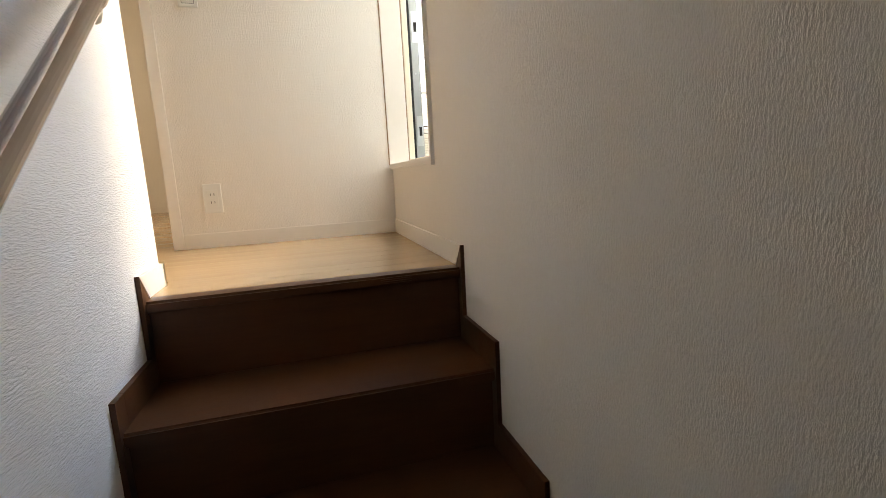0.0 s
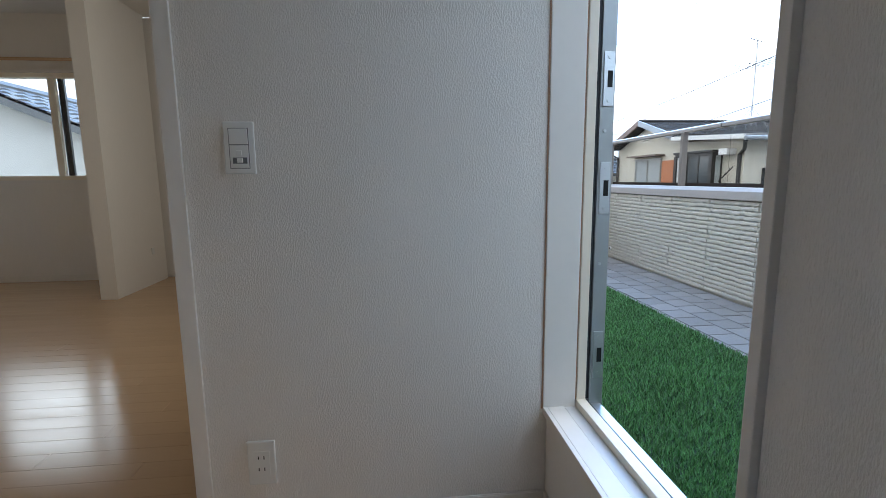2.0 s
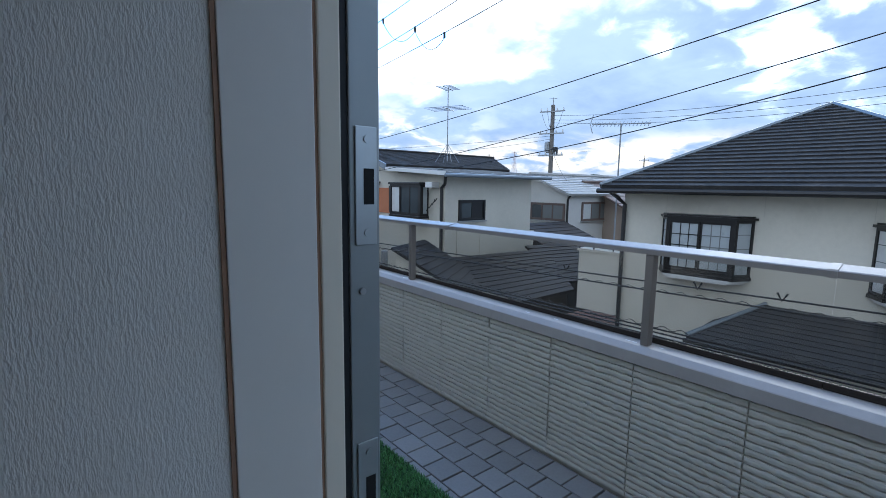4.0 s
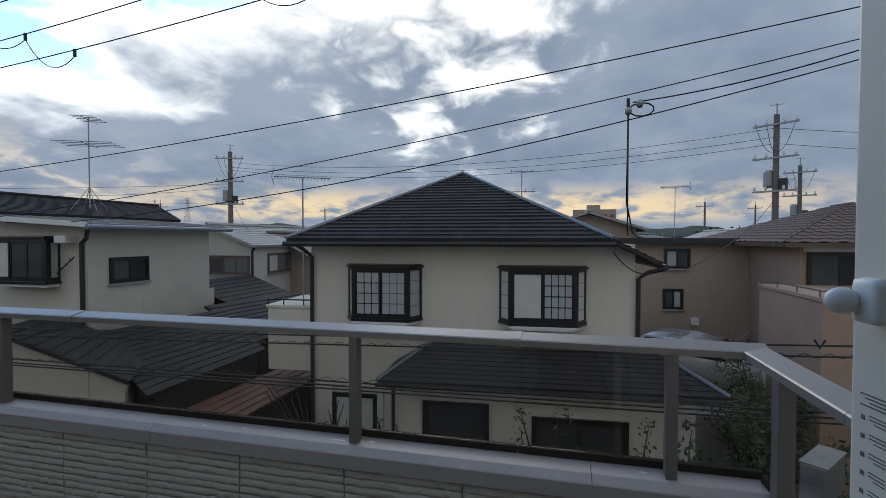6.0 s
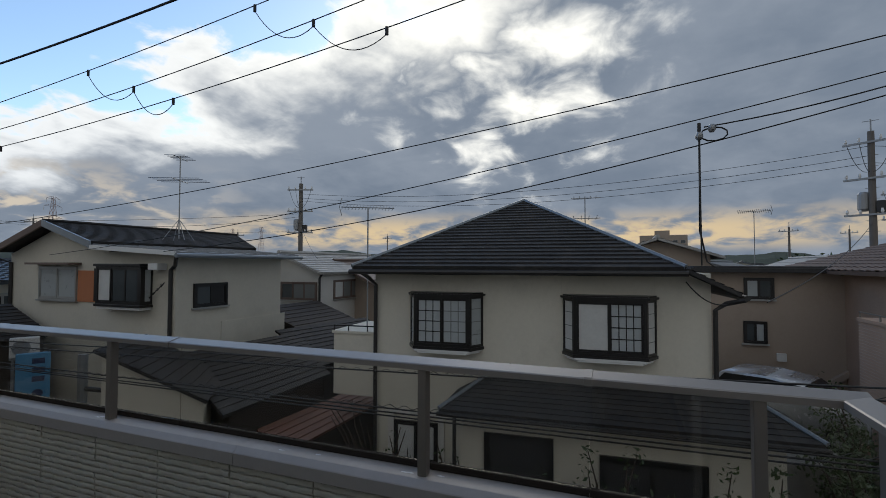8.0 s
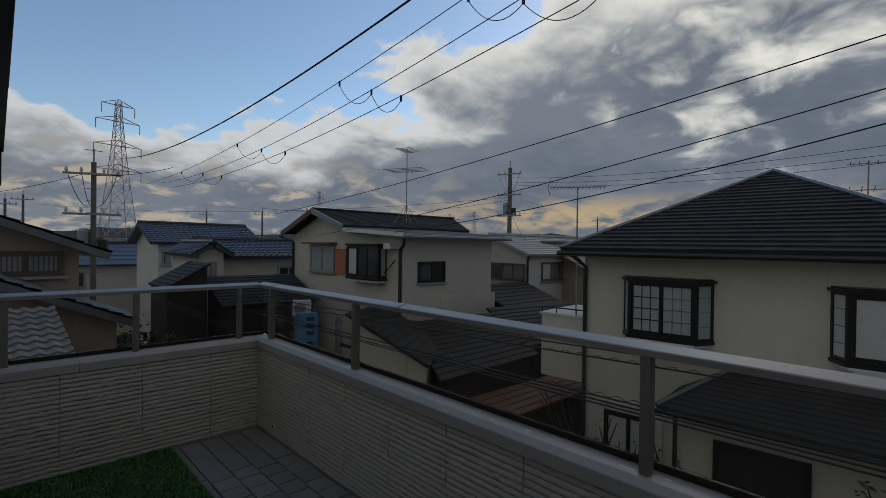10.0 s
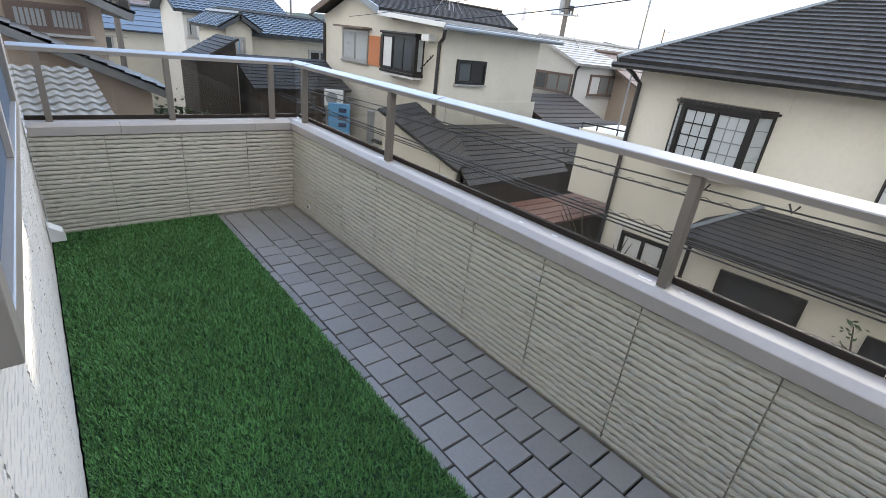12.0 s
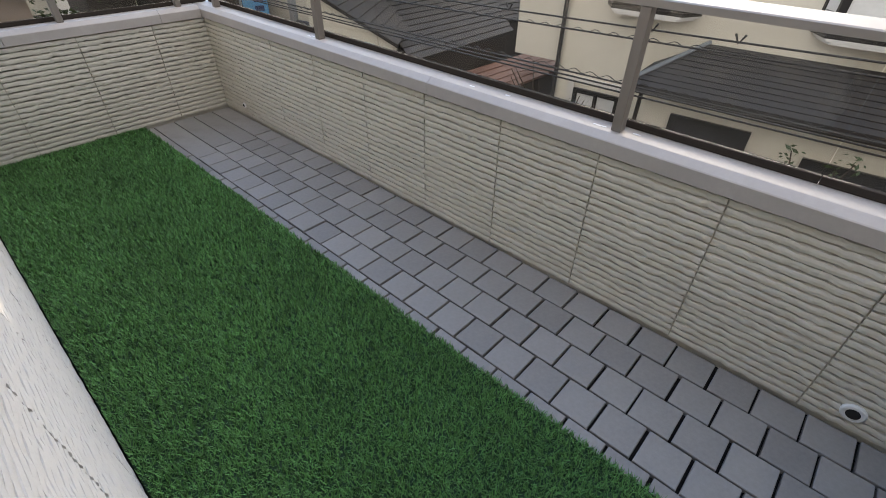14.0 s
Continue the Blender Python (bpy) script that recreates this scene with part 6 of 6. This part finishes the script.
TRIPLE = (((19.3, 4.28), (13.7, 4.50), (8.16, 4.90), (6.3, 5.12), (3.82, 5.42)), ((16.8, 3.98), (12.0, 4.08), (7.04, 4.50), (5.07, 4.74), (2.65, 5.04)),
          ((15.0, 3.70), (10.6, 3.86), (6.16, 4.17), (4.04, 4.42), (1.66, 4.73)))
CLIPS = ((19.3, 13.7, 8.16, 4.6), (16.8, 12.0, 7.04, 3.6), (15.0, 10.6, 6.16, 2.5))
hung = []
for knots, stops in zip(TRIPLE, CLIPS):
    over_lane(5.22, list(knots), 0.007, 5.5)
    fit_ = np.polyfit([k[0] for k in knots], [k[1] for k in knots], 2)
    hung.append([(5.22, y_, float(np.polyval(fit_, y_))) for y_ in stops])
    for x_, y_, z_ in hung[-1]:
        cable([(x_, y_, z_ + 0.01), (x_, y_, z_ - 0.09)], 0.022, "dark clip on the overhead line")
for one, two in zip(hung, hung[1:]):
    for a_, b_ in zip(one, two):
        cable(sag((a_[0], a_[1], a_[2] - 0.08), (b_[0], b_[1], b_[2] - 0.08), 0.26, 12), 0.006, "thin hanging loop between the overhead lines")
# spread lines behind the houses
for a_, b_, s_ in (((27.0, 20.9, 6.6), (24.4, -9.8, 6.6), 0.9), ((27.0, 20.9, 6.3), (24.4, -9.8, 6.2), 0.9), ((27.0, 20.9, 6.1), (24.4, -9.8, 5.9), 0.95),
                   ((24.4, -9.8, 6.6), (30, -40, 8), 1.0), ((24.4, -9.8, 5.9), (30, -40, 7), 1.0), ((35, -15.4, 5.8), (24.4, -9.8, 4.4), 0.3),
                   ((27.0, 20.9, 5.0), (13, 31, 4.0), 0.6), ((2.9, 21.6, 4.3), (-6, 40, 4.4), 0.8), ((2.9, 21.6, 4.1), (5.1, 20, 4.5), 0.1),
                   ((27.0, 20.9, 5.2), (2.9, 60, 5.2), 0.9), ((18.0, 60, 6.2), (60, 40, 7), 1.2), ((27.0, 20.9, 4.4), (17.5, 12.5, 1.9), 0.2), ((24.4, -9.8, 3.4), (10.0, -2.6, 1.0), 0.3)):
    cable(sag(a_, b_, s_, 24), 0.011)
# low telephone cables along the lane
for x_, z_, rise, s_ in ((6.0, 0.00, 0.95, 0.10), (6.05, 0.09, 0.95, 0.08), (6.1, -0.30, 0.45, 0.12), (6.0, -0.36, 0.45, 0.08), (6.15, -0.44, 0.40, 0.08)):
    cable(sag((x_, 16, z_ - 0.15), (x_, -14, z_ - 0.15 + rise), s_, 30), 0.011)
for x_, z_, rise in ((6.02, -0.03, 0.95), (6.12, -0.33, 0.45)):
    cable([(x_, 12 - 0.04 * i, z_ - 0.15 + rise * (4 + 0.04 * i) / 30 - 0.06 + 0.022 * math.cos(i * 1.05)) for i in range(560)], 0.005, "spiral-wrapped telephone cable along the lane")
for y_ in (-3.0, 1.1, 2.0, 4.0):
    cable([(6.05, y_ - 0.05, 0.44 - 0.03 * y_), (6.05, y_, 0.35 - 0.03 * y_), (6.05, y_ + 0.05, 0.44 - 0.03 * y_)], 0.012, "small forked clip on the telephone cable")
# insulators and the drop line to the hipped house
ins = thing("line_insulator", "pair of insulators where a service line drops to a house", "insulator")
ix, iy, iz = 6.22, -1.05, 3.24
part("clevis", tube(bmesh.new(), [(ix, iy, iz - 0.1), (ix, iy, iz + 0.07)], 0.02, 8), M["cable"], ins)
for dy, dz in ((0.0, -0.08), (-0.13, 0.0)):
    part("bell", tube(bmesh.new(), [(ix, iy + dy + 0.04, iz + dz), (ix, iy + dy + 0.02, iz + dz), (ix, iy + dy - 0.02, iz + dz), (ix, iy + dy - 0.04, iz + dz)], 0.04, 12, radii=[0.02, 0.05, 0.05, 0.02]), M["galvanised"], ins)
part("loop", tube(bmesh.new(), [(ix, iy - 0.15 - 0.14 * math.sin(k * 0.6), iz - 0.07 + 0.08 * math.cos(k * 0.6)) for k in range(11)], 0.009, 6), M["cable"], ins)
cable([(ix, iy, iz - 0.1), (6.3, -1.06, 2.6), (6.8, -1.12, 2.1), (8.2, -1.40, 1.72), (9.9, -1.78, 1.62)], 0.012, "service line dropping to the hipped house")
cable([(6.22, -1.05, 3.14), (6.25, -1.06, 1.66)], 0.009, "vertical service line from the insulators")
cable(sag((9.9, -1.3, 1.35), (9.95, -2.0, 0.95), 0.15, 12), 0.012, "looped service line on the stucco wall")


def aerial(x, y, z0, z1, turn, yagi=True, legs=True):
    ob = thing("tv_aerial", "roof television aerial on a thin mast", "aerial", group="roof aerials", at=pose(x, y, 0, 0, 0, turn))
    part("mast", tube(bmesh.new(), [(0, 0, z0), (0, 0, z1)], 0.018, 6), M["galvanised"], ob)
    if legs:
        for k in range(4):
            a = math.pi / 4 + k * math.pi / 2
            part("stay", tube(bmesh.new(), [(0.45 * math.cos(a), 0.45 * math.sin(a), z0 - 0.05), (0, 0, z0 + 0.6)], 0.01, 5), M["galvanised"], ob)
    bm = bmesh.new()
    for zz_, ln, n_el, wd in ((z1 - 0.05, 0.9, 5, 0.30), (z1 - 0.75, 1.0, 4, 0.75)) if not yagi else ((z1, 1.35, 16, 0.12),):
        tube(bm, [(-ln / 2, 0, zz_), (ln / 2, 0, zz_)], 0.014, 5)
        for k in range(n_el):
            xx = -ln / 2 + ln * (k + 0.5) / n_el
            tube(bm, [(xx, -wd, zz_ + 0.02), (xx, wd, zz_ + 0.02)] if not yagi else [(xx - 0.03, -wd, zz_ - 0.07), (xx + 0.03, wd, zz_ + 0.07)], 0.010, 4)
    if yagi:
        tube(bm, [(-0.66, -0.08, z1 - 0.22), (-0.72, 0, z1), (-0.66, 0.08, z1 + 0.24)], 0.012, 5)
    part("antenna", bm, M["galvanised"], ob)
    return ob


aerial(0.22 + 16.5 * math.cos(radians(50.9)), -0.2 + 16.5 * math.sin(radians(50.9)), 2.45, 5.0, 25, yagi=False)
aerial(10.6, 5.9, 0.0, 3.12, -57, yagi=True, legs=False)
aerial(16.8, 1.0, 2.4, 4.0, 95, yagi=False, legs=False)
aerial(26.0, -6.0, 1.5, 4.2, 80, yagi=True, legs=False)

# ---------------------------------------------------------------- street things
sign = thing("shop_sign", "upright blue shop sign with dark lettering bars", "sign", at=pose(6.68, 12.2, 0, 0, 0, -28))
part("panel", boxes((-0.30, 0.30, -0.06, 0.06, -1.52, -0.34), bevel=0.02), M["blue"], sign)
part("lettering", boxes(*[(-0.02, 0.20, -0.066, -0.0605, -0.58 - 0.2 * k, -0.46 - 0.2 * k) for k in range(3)]), M["sign_ink"], sign)
part("roundel", tube(bmesh.new(), [(0.08, -0.0605, -1.25), (0.08, -0.067, -1.25)], 0.10, 16), M["sign_ink"], sign)
part("post", tube(bmesh.new(), [(0.0, 0.0, GZ), (0.0, 0.0, -1.53)], 0.05, 8), M["galvanised"], sign)
ac = thing("outdoor_unit", "white air-conditioner outdoor unit on a bracket", "air conditioner", at=pose(6.92, 13.0, 0, 0, 0, -28))
part("case", boxes((-0.27, 0.27, -0.15, 0.15, -0.52, -0.08), bevel=0.02), M["white_paint"], ac)
part("grille", tube(bmesh.new(), [(-0.06, -0.151, -0.30), (-0.06, -0.165, -0.30)], 0.17, 20), M["galvanised"], ac)
part("bracket", boxes((-0.27, 0.27, -0.12, 0.6, -0.58, -0.5205), (-0.25, -0.19, 0.5, 0.56, GZ, -0.581), (0.19, 0.25, 0.5, 0.56, GZ, -0.581)), M["galvanised"], ac)
st = thing("street_light_arm", "dark lamp arm on a grey post beside the lane", "street lamp")
part("post", tube(bmesh.new(), [(6.5, 10.2, GZ), (6.5, 10.2, -0.2)], 0.09, 10), M["galvanised"], st)
part("arm", tube(bmesh.new(), [(6.5, 10.2, -0.9), (6.9, 9.2, -1.0)], 0.05, 8), M["dark_metal"], st)


def car(at, paint, label):
    ob = thing("car", label, "car", at=at)
    side_line = [(-2.1, 0.35), (-2.1, 0.85), (-1.95, 0.98), (-1.1, 1.05), (-0.55, 1.48), (0.3, 1.58), (1.35, 1.55), (1.9, 1.12), (2.08, 0.95), (2.1, 0.35)]
    bm = prism(bmesh.new(), side_line, -0.82, 0.82, "y")
    bmesh.ops.bevel(bm, geom=list(bm.edges), offset=0.06, segments=2, affect="EDGES")
    part("body", bm, paint, ob, smooth=True)
    gl = bmesh.new()
    prism(gl, [(-1.0, 1.09), (-0.54, 1.45), (0.28, 1.53), (1.28, 1.50), (1.6, 1.14)], -0.826, 0.826, "y")
    part("side_window", gl, M["car_glass"], ob)
    ws = bmesh.new()
    prism(ws, [(-1.12, 1.09), (-0.60, 1.48), (-0.56, 1.46), (-1.06, 1.07)], -0.68, 0.68, "y")
    part("windscreen", ws, M["car_glass"], ob)
    for wx in (-1.3, 1.3):
        for wy in (-0.78, 0.78):
            t_ = part("wheel", tube(bmesh.new(), [(wx, wy - 0.1, 0.31), (wx, wy + 0.1, 0.31)], 0.31, 18), M["tyre"], ob)
            s_ = 1 if wy > 0 else -1
            part("rim", tube(bmesh.new(), [(wx, wy + s_ * 0.1005, 0.31), (wx, wy + s_ * 0.112, 0.31)], 0.19, 14), M["galvanised"], t_)
    for wy in (-0.6, 0.6):
        part("headlight", boxes((-2.115, -2.03, wy - 0.16, wy + 0.16, 0.72, 0.86), bevel=0.02), M["frosted"], ob)
    return ob


structure("parking_deck", boxes((13.2, 17.7, -6.8, -2.8, GZ, -2.92)), M["concrete"], "raised concrete parking space beside the hipped house", "pavement")
car(pose(15.7, -4.4, -2.92, 0, 0, 60), M["car_paint"], "silver hatchback parked beside the hipped house")


def shrub(x, y, z0, spread, height, leaves, seed, name="shrub", label="dark green leafy garden shrub", stems=7, leaf=0.05, mat=None):
    r = np.random.RandomState(seed)
    ob = thing(name, label, "shrub" if name == "shrub" else "tree", group="garden plants")
    bm = bmesh.new()
    tips = []
    for k in range(stems):
        a, l = r.uniform(0, 6.28), r.uniform(0.55, 1.0)
        p0 = Vector((x, y, z0))
        pts, rad = [p0], [0.02 + 0.012 * height]
        for s_ in range(1, 6):
            f = s_ / 5
            pts.append(Vector((x + spread * l * f ** 1.3 * math.cos(a) + r.uniform(-.06, .06), y + spread * l * f ** 1.3 * math.sin(a) + r.uniform(-.06, .06), z0 + height * l * f)))
            rad.append((0.02 + 0.012 * height) * (1 - 0.85 * f))
        tube(bm, pts, 0.02, 5, radii=rad)
        tips += pts[2:]
    part("stem", bm, M["twig"], ob)
    if leaves:
        vs_, k = [], 0
        c0 = np.array([list(t) for t in tips])[r.randint(0, len(tips), leaves)] + r.normal(0, 0.16 * spread, (leaves, 3))
        u = r.normal(0, 1, (leaves, 3))
        u /= np.linalg.norm(u, axis=1)[:, None]
        v = np.cross(u, r.normal(0, 1, (leaves, 3)))
        v /= np.linalg.norm(v, axis=1)[:, None]
        s_ = (leaf * r.uniform(0.6, 1.4, leaves))[:, None]
        q = np.stack([c0 - u * s_, c0 + v * s_ * 0.45, c0 + u * s_, c0 - v * s_ * 0.45], 1).reshape(-1, 3)
        me_ = bpy.data.meshes.new("leaves")
        me_.from_pydata(q.tolist(), [], [(4 * i, 4 * i + 1, 4 * i + 2, 4 * i + 3) for i in range(leaves)])
        me_.materials.append(mat or M["leaf"])
        lv = new("leaves", me_)
        lv.parent = ob
    return ob


for i, (px, py, sp, ht, lv) in enumerate(((8.6, 0.1, 0.5, 2.9, 260), (8.5, -1.3, 0.7, 2.6, 420), (8.55, -2.5, 0.6, 2.7, 650), (8.7, 0.9, 0.4, 2.3, 160), (9.3, 3.0, 0.5, 2.6, 120), (8.5, -3.6, 0.6, 2.1, 300))):
    shrub(px, py, GZ, sp, ht, lv, 40 + i)
shrub(9.4, 4.9, GZ, 1.0, 2.7, 0, 60, label="bare twiggy garden shrub", stems=16)
shrub(9.2, 4.2, GZ, 0.6, 2.5, 90, 61, label="sparse climbing shrub on the wall", stems=8)
for i, (px, py, sp, ht, lv) in enumerate(((4.6, 18.5, 1.6, 2.9, 2600), (6.4, 17.0, 1.3, 2.5, 1800), (2.8, 15.5, 1.0, 2.3, 1200), (3.3, 17.5, 1.2, 2.1, 1200), (1.9, 12.6, 0.8, 3.4, 800),
                                               (3.0, 14.6, 1.3, 2.9, 4200), (4.3, 14.0, 1.2, 2.7, 3600), (5.6, 14.8, 1.1, 2.6, 3000))):
    shrub(px, py, GZ, sp, ht, lv, 70 + i, "garden_tree", "round clipped dark green garden tree", 12, 0.09)
for i in range(26):
    r_ = np.random.RandomState(200 + i)
    az, dd = radians(r_.uniform(-30, 95)), r_.uniform(60, 150)
    shrub(0.2 + dd * math.cos(az), -0.2 + dd * math.sin(az), GZ, 3.2, r_.uniform(5.0, 7.2), 900, 300 + i, "garden_tree", "distant dark green tree among the houses", 9, 0.45)
# yard walls and lane clutter beyond the far end
structure("yard_wall", boxes((3.6, 3.75, 11.0, 30.0, GZ, -2.9), (7.1, 7.25, 18.0, 30.0, GZ, -2.8)), M["concrete"], "grey block walls along the lane", "wall")


# yard things beyond the near end of the railing
unit = thing("outdoor_unit", "weathered white air-conditioner unit on a raised stand", "air conditioner", at=pose(7.5, -3.75, 0, 0, 0, -40))
part("case", boxes((-0.4, 0.4, -0.15, 0.15, -1.85, -1.35), bevel=0.025), M["galvanised"], unit)
part("grille", tube(bmesh.new(), [(0.1, 0.151, -1.6), (0.1, 0.163, -1.6)], 0.2, 18), M["galvanised"], unit)
part("top_cover", boxes((-0.41, 0.41, -0.16, 0.16, -1.349, -1.325), bevel=0.008), M["slate_pale"], unit)
for lx_ in (-0.32, 0.32):
    part("leg", boxes((lx_ - 0.03, lx_ + 0.03, -0.12, 0.12, GZ, -1.851)), M["galvanised"], unit)
structure("yard_fence", boxes((7.4, 7.5, -9.0, -4.4, GZ, -2.2), (7.5, 12.0, -4.4, -4.3, GZ, -2.6)), M["dark_wood"], "dark boarded yard fence", "fence")
jug = thing("plastic_jug", "white plastic jug hanging in the dark yard", "jug", at=pose(8.3, -3.45, -2.55))
part("body", boxes((-0.06, 0.06, -0.09, 0.09, -0.14, 0.10), bevel=0.025), M["white_paint"], jug)
part("cap", tube(bmesh.new(), [(0, 0.04, 0.101), (0, 0.04, 0.14)], 0.025, 10), M["white_paint"], jug)
part("hanger", tube(bmesh.new(), [(0, 0, -1.65), (0, 0, -0.139)], 0.012, 6), M["galvanised"], jug)
for i, (px, py, sp, ht, lv) in enumerate(((9.2, -4.0, 0.8, 2.5, 700), (10.0, -3.6, 0.7, 2.2, 500), (8.2, -4.3, 0.6, 1.7, 400), (10.9, -4.3, 1.0, 3.0, 2600), (11.9, -5.0, 1.0, 3.1, 2400), (9.6, -4.6, 0.9, 2.5, 1800))):
    shrub(px, py, GZ, sp, ht, lv, 140 + i)
